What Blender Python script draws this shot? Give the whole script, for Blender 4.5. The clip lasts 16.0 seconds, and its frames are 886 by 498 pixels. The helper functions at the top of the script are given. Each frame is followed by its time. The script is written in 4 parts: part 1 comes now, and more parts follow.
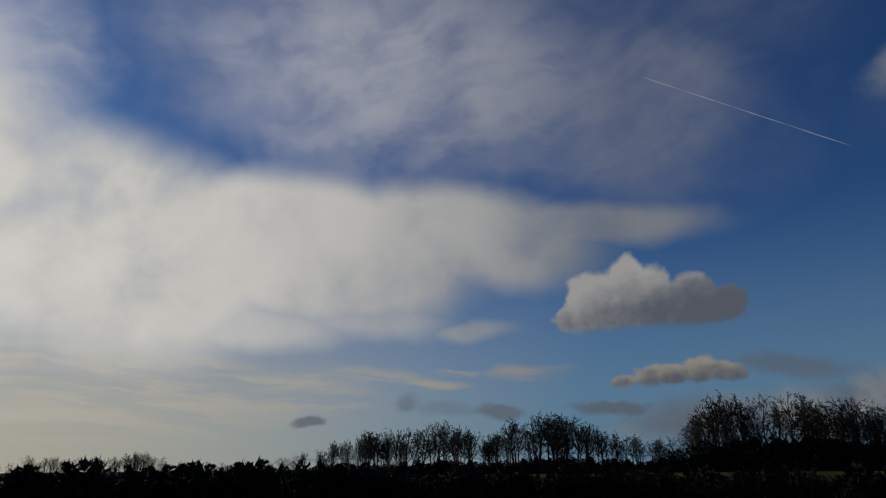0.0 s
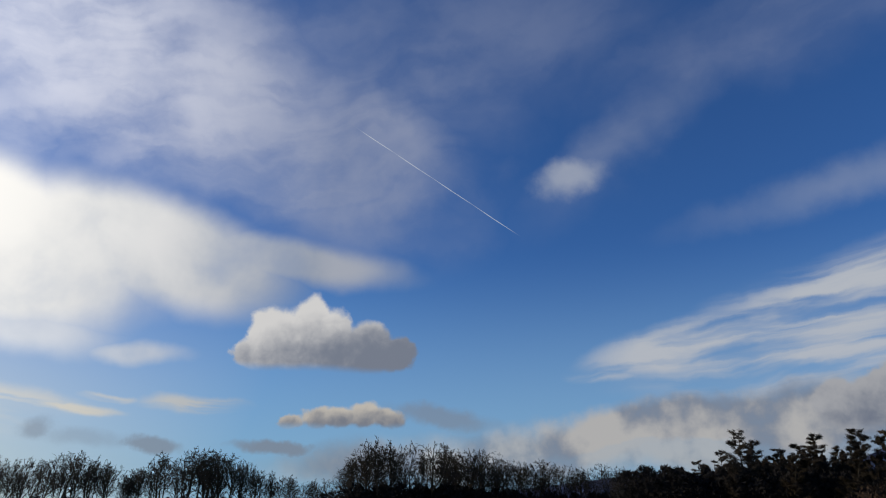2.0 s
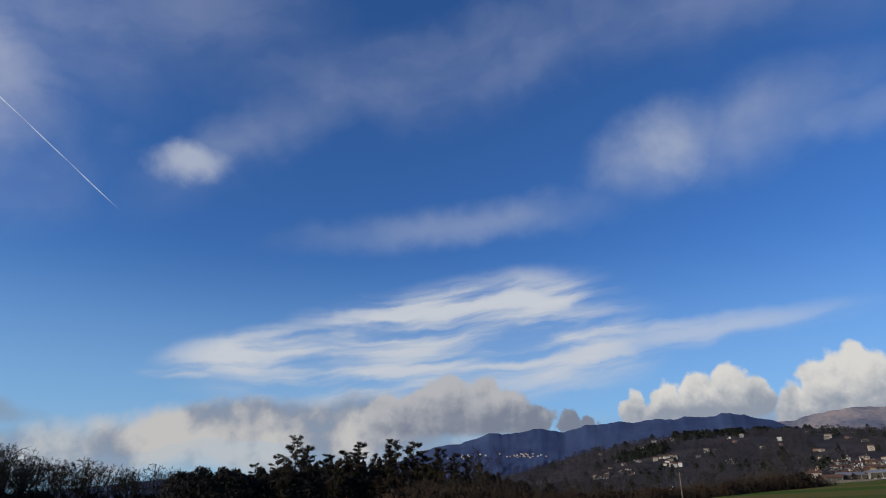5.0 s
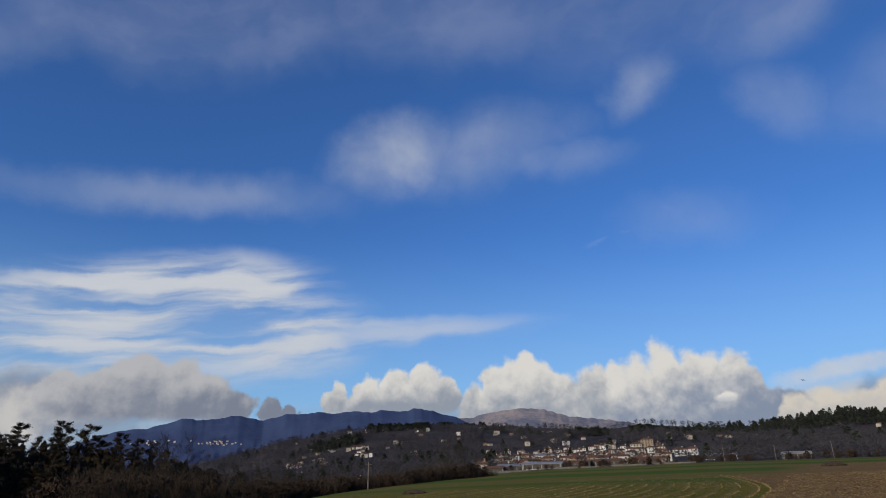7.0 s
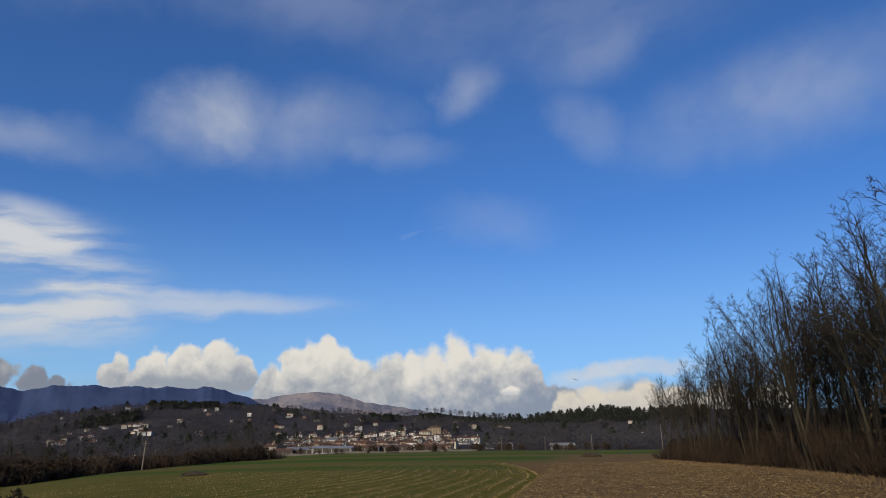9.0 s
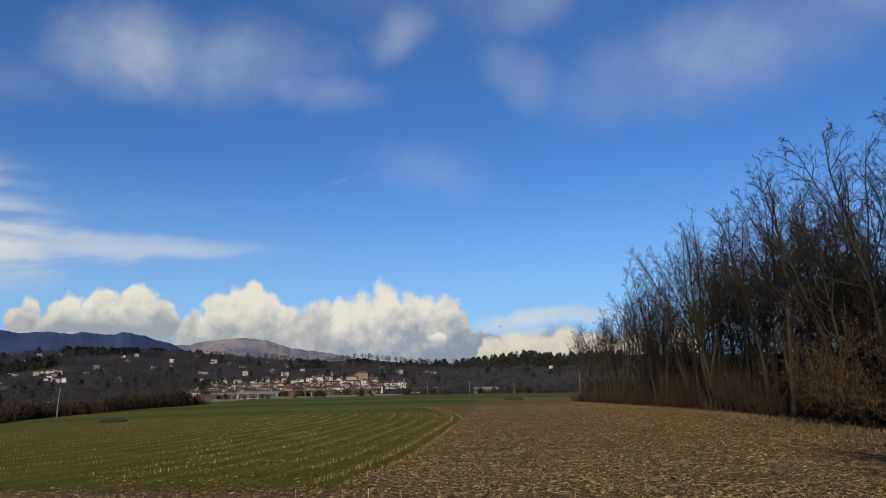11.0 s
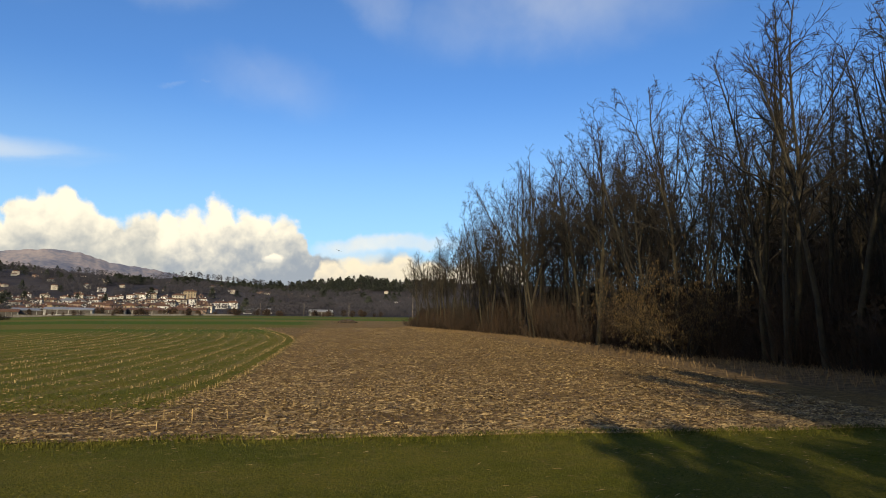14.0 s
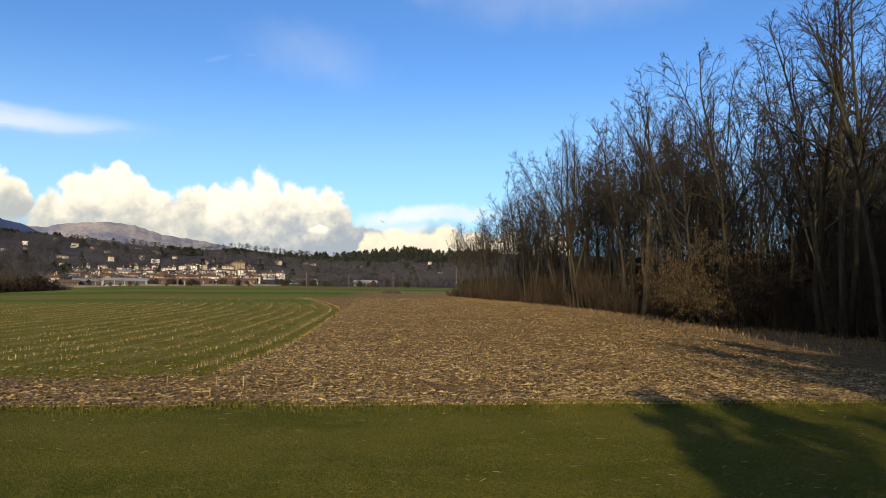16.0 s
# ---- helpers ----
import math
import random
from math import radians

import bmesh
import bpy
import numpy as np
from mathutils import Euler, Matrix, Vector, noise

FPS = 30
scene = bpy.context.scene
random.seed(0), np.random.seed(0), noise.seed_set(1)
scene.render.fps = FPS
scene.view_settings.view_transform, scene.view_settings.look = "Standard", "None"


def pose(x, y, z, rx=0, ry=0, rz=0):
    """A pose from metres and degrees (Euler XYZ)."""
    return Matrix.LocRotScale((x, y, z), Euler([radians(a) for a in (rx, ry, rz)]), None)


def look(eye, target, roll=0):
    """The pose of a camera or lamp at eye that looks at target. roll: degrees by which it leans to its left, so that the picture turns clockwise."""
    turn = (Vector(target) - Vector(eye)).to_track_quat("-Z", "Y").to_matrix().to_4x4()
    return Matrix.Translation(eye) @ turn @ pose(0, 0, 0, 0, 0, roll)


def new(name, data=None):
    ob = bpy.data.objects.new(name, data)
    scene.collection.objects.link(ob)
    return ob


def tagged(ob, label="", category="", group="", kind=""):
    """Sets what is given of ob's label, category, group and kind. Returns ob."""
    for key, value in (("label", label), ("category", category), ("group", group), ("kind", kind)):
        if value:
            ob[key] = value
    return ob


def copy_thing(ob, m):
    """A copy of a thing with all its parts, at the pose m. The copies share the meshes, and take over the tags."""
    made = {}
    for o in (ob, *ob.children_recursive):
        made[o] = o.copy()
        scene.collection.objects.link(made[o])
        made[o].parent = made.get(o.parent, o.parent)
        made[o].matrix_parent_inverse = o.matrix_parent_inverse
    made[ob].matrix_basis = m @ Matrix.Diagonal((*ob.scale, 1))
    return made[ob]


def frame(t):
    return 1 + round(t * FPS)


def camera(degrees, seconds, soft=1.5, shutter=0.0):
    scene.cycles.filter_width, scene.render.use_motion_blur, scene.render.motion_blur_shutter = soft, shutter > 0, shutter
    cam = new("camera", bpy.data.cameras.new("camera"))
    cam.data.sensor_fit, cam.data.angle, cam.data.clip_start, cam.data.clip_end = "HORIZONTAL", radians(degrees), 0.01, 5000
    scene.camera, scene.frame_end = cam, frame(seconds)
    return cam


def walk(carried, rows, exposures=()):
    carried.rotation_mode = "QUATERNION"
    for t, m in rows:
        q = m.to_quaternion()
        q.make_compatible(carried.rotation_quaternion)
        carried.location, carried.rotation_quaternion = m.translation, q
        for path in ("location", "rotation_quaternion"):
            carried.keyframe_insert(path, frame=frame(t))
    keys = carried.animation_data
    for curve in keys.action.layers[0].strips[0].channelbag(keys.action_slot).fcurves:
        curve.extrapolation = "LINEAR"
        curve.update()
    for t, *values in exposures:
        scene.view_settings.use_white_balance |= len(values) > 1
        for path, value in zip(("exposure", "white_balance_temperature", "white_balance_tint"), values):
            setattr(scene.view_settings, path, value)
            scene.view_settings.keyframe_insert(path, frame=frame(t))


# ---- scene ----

# ---- camera ----
EYE = Vector((0.0, 0.0, 1.6))
# seconds, heading (clockwise from +y), pitch, roll
TURNS = [
    (0.0, -0.00, 18.45, -0.69),
    (0.5, 7.66, 19.69, 0.23),
    (1.0, 13.78, 20.71, 0.11),
    (1.5, 21.34, 21.39, 0.78),
    (2.0, 27.74, 21.54, 0.28),
    (2.5, 34.52, 21.95, -0.04),
    (3.0, 43.94, 23.24, 0.75),
    (3.2, 47.07, 23.21, 0.60),
    (5.3, 67.91, 21.22, -0.36),
    (5.5, 71.33, 20.95, -0.20),
    (6.0, 76.99, 20.47, -0.29),
    (6.5, 83.34, 20.60, -0.67),
    (7.0, 88.66, 20.43, -0.96),
    (7.5, 93.15, 20.21, -1.00),
    (8.0, 97.09, 20.13, -0.51),
    (8.5, 101.90, 20.31, -0.08),
    (9.0, 105.73, 19.03, -0.07),
    (11.5, 113.76, 13.34, -0.47),
    (12.0, 116.42, 12.22, 0.01),
    (12.5, 120.25, 11.63, -0.03),
    (13.0, 123.44, 10.55, -0.50),
    (13.5, 125.61, 9.30, -0.05),
    (14.0, 126.10, 7.91, 0.32),
    (14.5, 126.09, 7.03, 0.71),
    (15.0, 124.91, 6.34, 0.59),
    (15.5, 123.72, 5.79, 0.65),
    (16.0, 122.33, 5.32, 0.47),
]


def heading(az, el=0.0):
    a, e = radians(az), radians(el)
    return Vector((math.sin(a) * math.cos(e), math.cos(a) * math.cos(e), math.sin(e)))


cam = camera(68.07, 16.0, 1.0)
walk(cam, [(t, look(EYE, EYE + heading(a, p), r)) for t, a, p, r in TURNS],
     [(0.0, -1.4, 6500, 10), (0.5, -1.1, 6500, 10), (1.0, -0.8, 6500, 10), (1.5, -0.52, 6500, 10), (2.5, -0.15, 6500, 10), (3.0, 0.0, 6500, 10), (5.5, 0.0, 6550, 10),
      (7.5, 0.0, 6700, 10), (9.0, 0.12, 6900, 9), (11.5, 0.22, 7250, 6), (12.5, 0.38, 7650, 5), (14.5, 0.72, 8200, 5), (16.0, 0.85, 8300, 5)])

# ---- world and sun ----
SUN_AZ, SUN_EL = -52.0, 20.0
world = bpy.data.worlds.new("sky_world")
scene.world = world
world.use_nodes = True


class Nodes:
    """A short way to write node trees."""

    def __init__(self, tree):
        self.t = tree
        self.t.nodes.clear()

    def add(self, kind):
        return self.t.nodes.new(kind)

    def put(self, socket, value):
        if isinstance(value, bpy.types.NodeSocket):
            self.t.links.new(value, socket)
        elif value is not None:
            socket.default_value = value

    def math(self, op, a, b=None, c=None, clamp=False):
        n = self.add("ShaderNodeMath")
        n.operation, n.use_clamp = op, clamp
        for s, v in zip(n.inputs, (a, b, c)):
            self.put(s, v)
        return n.outputs[0]

    def vec(self, op, a, b=None):
        n = self.add("ShaderNodeVectorMath")
        n.operation = op
        self.put(n.inputs[0], a)
        self.put(n.inputs[1], b)
        return n.outputs["Value"] if op in ("LENGTH", "DOT_PRODUCT") else n.outputs[0]

    def noise(self, v, scale, detail=4.0, rough=0.55, dist=0.0):
        n = self.add("ShaderNodeTexNoise")
        self.put(n.inputs["Vector"], v)
        for k, x in (("Scale", scale), ("Detail", detail), ("Roughness", rough), ("Distortion", dist)):
            n.inputs[k].default_value = x
        return n

    def ramp(self, x, a, b, lo=0.0, hi=1.0, smooth=True):
        n = self.add("ShaderNodeMapRange")
        n.interpolation_type = "SMOOTHSTEP" if smooth else "LINEAR"
        for i, v in enumerate((x, a, b, lo, hi)):
            self.put(n.inputs[i], v)
        return n.outputs[0]

    def mix(self, f, a, b, blend="MIX"):
        n = self.add("ShaderNodeMix")
        n.data_type, n.blend_type = "RGBA", blend
        self.put(n.inputs[0], f)
        for s, v in ((n.inputs[6], a), (n.inputs[7], b)):
            self.put(s, (*v, 1.0) if isinstance(v, tuple) and len(v) == 3 else v)
        return n.outputs[2]

    def mapped(self, v, loc=(0, 0, 0), rot=0.0, scale=(1, 1, 1), kind="TEXTURE"):
        n = self.add("ShaderNodeMapping")
        n.vector_type = kind
        self.put(n.inputs[0], v)
        n.inputs[1].default_value, n.inputs[2].default_value, n.inputs[3].default_value = loc, (0, 0, radians(rot)), scale
        return n.outputs[0]


def build_sky():
    g = Nodes(world.node_tree)
    out = g.add("ShaderNodeOutputWorld")
    bg = g.add("ShaderNodeBackground")
    sky = g.add("ShaderNodeTexSky")
    sky.sky_type, sky.sun_disc, sky.sun_elevation, sky.sun_rotation = "NISHITA", False, radians(SUN_EL), radians(SUN_AZ)
    sky.altitude, sky.air_density, sky.dust_density, sky.ozone_density = 300.0, 1.0, 0.6, 3.0
    d = g.add("ShaderNodeTexCoord").outputs["Generated"]
    sep = g.add("ShaderNodeSeparateXYZ")
    g.put(sep.inputs[0], d)
    u = g.math("MULTIPLY", g.math("ARCTAN2", sep.outputs[0], sep.outputs[1]), 57.29578)
    v = g.math("MULTIPLY", g.math("ARCSINE", sep.outputs[2]), 57.29578)
    uv = g.add("ShaderNodeCombineXYZ")
    g.put(uv.inputs[0], u)
    g.put(uv.inputs[1], v)
    uv = uv.outputs[0]

    def warped(big, fine):
        a = g.vec("MULTIPLY", g.vec("SUBTRACT", g.noise(d, 5.0, 3.0).outputs["Color"], (0.5, 0.5, 0.5)), (big * 2, big, 0))
        b = g.vec("MULTIPLY", g.vec("SUBTRACT", g.noise(d, 26.0, 5.0, 0.6).outputs["Color"], (0.5, 0.5, 0.5)), (fine * 2, fine, 0))
        return g.vec("ADD", g.vec("ADD", uv, a), b)

    soft_uv, firm_uv, calm_uv = warped(7.0, 1.8), warped(3.2, 1.5), warped(2.4, 0.6)

    last = []

    def spot(where, a, e, w, h, lean):
        """Distance from an ellipse's middle, 1 on its rim; one spot after the other."""
        if last:
            n = g.add("ShaderNodeVectorMath")
            n.operation = "MULTIPLY_ADD"
            for k, x in enumerate((last[-1], (0, 0, 1), where)):
                g.put(n.inputs[k], x)
            where = n.outputs[0]
        r = g.vec("LENGTH", g.mapped(where, (a, e, 0), lean, (w, h, 1e6)))
        last.append(r)
        return r

    def patches(where, rows):
        """Rows of heading, height, half width, half height (degrees), lean, softness, weight."""
        total = None
        for a, e, w, h, lean, soft, weight in rows:
            r = spot(where, a, e, w, h, lean)
            m = g.ramp(r, 1.0 + soft, max(0.0, 1.0 - soft), 0.0, weight)
            total = m if total is None else g.math("MAXIMUM", total, m)
        return total

    # streaked texture that follows the high cloud
    fibre = g.noise(g.mapped(soft_uv, rot=12, scale=(11.0, 3.2, 1)), 1.0, 5.0, 0.5, 0.1).outputs[0]
    bulk = g.noise(d, 6.0, 5.0, 0.52, 0.2).outputs[0]
    fine = g.noise(d, 13.0, 5.0, 0.52).outputs[0]

    # high veil, thin and grey-lavender
    veil = patches(soft_uv, [
        (-2, 33, 22, 8, -8, 0.6, 0.95), (14, 30, 14, 7, -15, 0.6, 0.8), (-39, 28, 8, 9, 20, 0.6, 0.8), (22, 37, 12, 6, 0, 0.7, 0.4),
        (33, 40, 14, 5, 0, 0.8, 0.32), (-12, 29, 6, 5, -20, 0.6, 0.7), (64, 37, 16, 3.2, 8, 0.9, 0.34), (90, 40, 14, 3.5, 0, 0.9, 0.3),
        (46, 31, 9, 2.5, 35, 0.9, 0.2), (115, 39, 18, 4, 0, 0.9, 0.25)])
    veil = g.math("MULTIPLY", veil, g.ramp(g.math("ADD", g.math("MULTIPLY", fibre, 0.5), g.math("MULTIPLY", bulk, 0.5)), 0.33, 0.62, 0.4, 1.0))
    # the thick bright sheet towards the sun
    sheet = patches(calm_uv, [
        (-28, 17, 14, 8.5, -6, 0.28, 1.0), (-12, 18, 15, 6, -6, 0.25, 1.0), (2, 19.3, 12, 4.2, -7, 0.3, 1.0), (13, 19.9, 10.0, 1.7, -5, 0.45, 0.95),
        (-42, 18, 12, 10, 0, 0.4, 1.0), (-18, 11.5, 9, 1.8, -2, 0.5, 0.8), (-6, 12, 6, 1.6, 0, 0.6, 0.7), (2.7, 11.3, 3.2, 0.7, 3, 0.6, 0.7)])
    sheet = g.math("MULTIPLY", sheet, g.ramp(bulk, 0.25, 0.5, 0.72, 1.0))
    # low streaks under the sheet
    low_fibre = g.noise(g.mapped(calm_uv, rot=-4, scale=(11.0, 1.1, 1)), 1.0, 4.0, 0.5, 0.0).outputs[0]
    low = g.math("MULTIPLY", patches(calm_uv, [(-34, 6.0, 20, 3.4, 0, 0.5, 0.95), (-17, 6.6, 10, 2.2, -4, 0.6, 0.8), (-6, 7.2, 6, 0.8, -3, 0.6, 0.7),
                                               (-0.7, 6.9, 2.6, 0.4, 0, 0.5, 0.95), (1.6, 8.0, 1.6, 0.25, 0, 0.6, 0.7), (7.6, 7.9, 3.2, 0.55, 0, 0.6, 0.8)]),
                 g.ramp(low_fibre, 0.4, 0.6, 0.15, 1.0))
    # slanting white streaks in the middle of the sweep, and single wisps
    mid_fibre = g.noise(g.mapped(calm_uv, rot=6, scale=(13.0, 1.7, 1)), 1.0, 4.0, 0.5, 0.25).outputs[0]
    mid = g.math("MULTIPLY", patches(calm_uv, [
        (51, 12.6, 9.5, 1.9, 9, 0.35, 1.0), (64, 15.2, 13, 3.0, 9, 0.4, 1.0), (60, 11.2, 14, 2.6, 3, 0.5, 0.95), (73, 12.6, 8.5, 3.2, 5, 0.5, 0.95),
        (84, 13.2, 10, 1.0, 3, 0.7, 0.6), (42, 10.2, 2.6, 0.4, -3, 0.7, 0.7), (71.5, 16.8, 6, 1.7, 6, 0.5, 1.0)]),
        g.ramp(mid_fibre, 0.34, 0.62, 0.1, 1.0))
    wisps = g.math("MULTIPLY", patches(firm_uv, [
        (39.8, 27.4, 3.0, 1.3, 2, 0.7, 0.6), (47, 30.5, 8, 1.6, 20, 0.92, 0.14), (67, 23.7, 11.5, 1.2, 5, 1, 0.3), (84.8, 28.2, 5.0, 2.4, 12, 0.8, 0.64),
        (93, 28.8, 6.5, 2.4, 8, 0.92, 0.4), (99, 27.6, 5.5, 1.3, -4, 0.92, 0.28), (107.8, 32.5, 2.6, 1.5, 20, 0.92, 0.32), (120, 29, 3, 2.0, -30, 0.92, 0.24),
        (121.5, 34.5, 4.5, 1.6, 15, 1, 0.2), (137, 28.2, 10, 2.6, 4, 1, 0.3), (110.5, 21.2, 4.2, 1.6, 0, 1, 0.2), (103.2, 20.0, 0.6, 0.15, 10, 1, 0.16),
        (105.7, 20.4, 0.35, 0.13, 0, 1, 0.16), (121.5, 8.3, 5.5, 0.75, 4, 0.46, 0.9), (150, 30, 6, 2, 0, 0.92, 0.24)]),
        g.ramp(bulk, 0.3, 0.6, 0.45, 1.0))
    # small flat clouds seen against the light, and the grey bank along the horizon
    bank = patches(firm_uv, [(-12.3, 3.8, 1.7, 0.45, 0, 0.4, 0.75), (-2.4, 5.2, 1.3, 0.7, 10, 0.6, 0.5), (5.0, 4.7, 2.0, 0.6, -5, 0.4, 0.7), (1, 4.9, 2.2, 0.6, 0, 0.7, 0.3),
                             (13.9, 4.7, 2.9, 0.6, -2, 0.4, 0.8), (27.5, 7.1, 3.2, 0.7, -8, 0.6, 0.6), (20, 3.6, 5, 1.3, 0, 0.6, 0.5)])
    stratus = g.math("MULTIPLY", patches(firm_uv, [(46, 6.3, 14, 1.9, 7, 0.35, 0.95), (38, 4.5, 14, 2.0, 4, 0.5, 0.8), (56, 6.2, 9, 2.4, 0, 0.4, 0.95),
                                                   (28, 3.5, 12, 1.4, 3, 0.6, 0.8), (118, 5.5, 12, 1.6, 0, 0.5, 0.8), (100, 6.0, 20, 1.2, 0, 0.6, 0.7), (54, 4.0, 18, 1.9, 0, 0.5, 0.75)]),
                     g.ramp(fine, 0.25, 0.5, 0.75, 1.0))

    # heaped clouds: towers above a level base, rounded by cells and lit from the sun's side
    def cells(where, scale, detail):
        n = g.add("ShaderNodeTexVoronoi")
        n.feature = "SMOOTH_F1"
        g.put(n.inputs["Vector"], where)
        for k, x in (("Scale", scale), ("Detail", detail), ("Roughness", 0.55), ("Smoothness", 0.5)):
            n.inputs[k].default_value = x
        return n.outputs["Distance"]

    rough_d = g.vec("ADD", d, g.vec("MULTIPLY", g.vec("SUBTRACT", g.noise(d, 30.0, 4.0, 0.6).outputs["Color"], (0.5, 0.5, 0.5)), (0.018, 0.018, 0.018)))
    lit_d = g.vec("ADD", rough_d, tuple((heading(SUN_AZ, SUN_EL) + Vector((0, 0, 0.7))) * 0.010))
    cell = g.math("ADD", cells(rough_d, 24.0, 2.0), g.math("MULTIPLY", g.math("SUBTRACT", g.noise(d, 42.0, 6.0, 0.62).outputs[0], 0.5), 0.9))
    relief = g.math("MULTIPLY", g.math("SUBTRACT", g.noise(rough_d, 17.0, 4.0, 0.55).outputs[0], g.noise(lit_d, 17.0, 4.0, 0.55).outputs[0]), 2.3)
    puff_uv = warped(1.0, 1.1)

    def heaped(col, base, height, rows, dark, bright, edge=0.1, crease=0.35, lean=0.0, weight=1.0, bumps=0.75):
        field = None
        for a, top, w in rows:
            h = max((top - base) * 0.55, 0.2)
            r = spot(puff_uv, a, top - h, w, h, 0)
            field = r if field is None else g.math("SMOOTH_MIN", field, r, 0.35)
        field = g.math("ADD", field, g.math("MULTIPLY", g.math("SUBTRACT", cell, 0.42), crease))
        alpha = g.math("MULTIPLY", g.ramp(field, 1.0 + edge, 1.0 - edge, 0.0, weight), g.ramp(g.math("ADD", v, g.math("MULTIPLY", fine, 0.8)), base + 0.0, base + 0.9))
        up = g.ramp(v, base + 0.1 * height, base + height, 0.0, 1.0, False)
        if lean:
            mid_a = sum(r[0] for r in rows) / len(rows)
            up = g.math("ADD", up, g.math("MULTIPLY", g.math("SUBTRACT", u, mid_a), -lean))
        rim = g.ramp(field, 0.3, 1.0, -0.05, 0.08)
        light = g.math("ADD", g.math("ADD", g.math("MULTIPLY", up, 0.95), rim), g.math("MULTIPLY", relief, bumps))
        return g.mix(alpha, col, g.mix(g.ramp(light, -0.1, 0.9, 0.0, 1.0), dark, bright))

    col = g.vec("MULTIPLY", sky.outputs[0], tuple(SKY * k for k in SKY_TINT))
    toward = g.ramp(g.vec("DOT_PRODUCT", d, tuple(heading(SUN_AZ, SUN_EL))), 0.45, 1.0, 0.0, 1.0, False)
    # pale air near the horizon
    col = g.mix(g.ramp(v, 22.5, 0.5, 0.0, g.ramp(toward, 0.2, 0.8, 0.7, 0.92)), col, g.mix(toward, (0.30, 0.52, 0.73), (1.15, 1.02, 0.76)))
    col = g.mix(veil, col, g.mix(bulk, g.mix(toward, (0.30, 0.35, 0.50), (0.92, 0.97, 1.2)), g.mix(toward, (0.42, 0.46, 0.60), (1.35, 1.37, 1.48))))
    col = g.mix(mid, col, g.mix(mid_fibre, (0.42, 0.49, 0.60), (0.62, 0.64, 0.68)))
    col = g.mix(wisps, col, g.mix(fine, (0.42, 0.48, 0.58), (0.62, 0.64, 0.68)))
    col = g.mix(low, col, g.mix(toward, (0.55, 0.54, 0.51), (1.2, 1.14, 0.98)))
    col = g.mix(sheet, col, g.mix(g.ramp(bulk, 0.3, 0.65), g.mix(toward, (0.37, 0.42, 0.51), (1.42, 1.40, 1.33)), g.mix(toward, (0.46, 0.49, 0.56), (1.80, 1.74, 1.60))))
    col = g.mix(stratus, col, g.mix(g.ramp(fine, 0.38, 0.62), (0.24, 0.27, 0.34), (0.54, 0.525, 0.51)))
    col = g.mix(bank, col, (0.24, 0.27, 0.33))
    WHITE = (0.67, 0.66, 0.635)
    col = heaped(col, 10.9, 5.8, [(11.6, 13.2, 1.9), (12.6, 16.1, 2.0), (14.4, 16.2, 2.0), (16.1, 17.3, 1.9), (18.2, 16.3, 2.2), (21, 15.3, 2.4), (23.6, 14.0, 2.0), (18, 14.6, 6.0)],
                 (0.22, 0.25, 0.32), (0.78, 0.77, 0.76), 0.13, 0.2, 0.06, bumps=0.42)
    col = heaped(col, 6.2, 2.0, [(15, 7.4, 1.2), (17.2, 8.2, 1.6), (19, 8.0, 1.8), (21.3, 8.3, 1.8), (23.4, 7.9, 1.6)], (0.22, 0.24, 0.29), (0.62, 0.58, 0.52), 0.16, 0.22, 0.05)
    col = heaped(col, 5.6, 5.2, [(58.3, 9.3, 1.8), (60.5, 9.0, 2.0), (62.4, 10.4, 1.9), (64.4, 11.0, 2.2), (66.6, 10.8, 2.2), (68.6, 9.8, 2.2), (70.6, 8.4, 2.0), (73.6, 7.7, 1.1), (75.2, 7.1, 1.0)],
                 (0.19, 0.22, 0.29), (0.44, 0.45, 0.48), 0.12, 0.25, 0.03)
    col = heaped(col, 6.2, 4.4, [(79.4, 9.4, 1.0), (78.6, 8.4, 1.2), (82.2, 9.8, 1.5), (84.6, 10.7, 1.5), (86.8, 10.9, 1.5), (88.4, 9.6, 1.6), (84, 8.2, 5.5)], (0.27, 0.31, 0.38), WHITE, 0.13, 0.3, 0.03)
    col = heaped(col, 4.3, 7.1, [(103.2, 10.6, 1.9), (105, 10.9, 1.7), (107.2, 11.9, 1.7), (109.4, 10.9, 1.6), (111, 10.7, 1.5), (112.9, 11.1, 1.5), (113.6, 9.8, 1.4), (108, 8.6, 8.5), (115.6, 7.6, 1.8)],
                 (0.22, 0.27, 0.37), WHITE, 0.13, 0.3, 0.03)
    col = heaped(col, 4.5, 6.9, [(91, 9.2, 1.6), (93, 10.8, 1.5), (94.4, 11.6, 1.4), (95.5, 12.0, 1.2), (97, 10.8, 1.8), (99, 9.6, 1.8), (101, 9.9, 1.8), (101.7, 10.4, 1.2), (96, 8.2, 7)],
                 (0.27, 0.31, 0.38), WHITE, 0.13, 0.3, 0.0)
    col = heaped(col, 3.4, 3.8, [(118.4, 7.2, 1.4), (116.2, 7.0, 1.2), (122.2, 7.5, 1.6), (125, 6.9, 2.0), (120, 6.6, 5), (128.5, 7.4, 2), (132, 7.0, 2)], (0.40, 0.41, 0.44), (0.62, 0.58, 0.52), 0.15, 0.22)
    col = heaped(col, 6.5, 0.6, [(111.3, 7.25, 0.9)], (0.5, 0.53, 0.58), (0.7, 0.68, 0.66), 0.3, 0.22)
    # the thin vapour trail
    trail = None
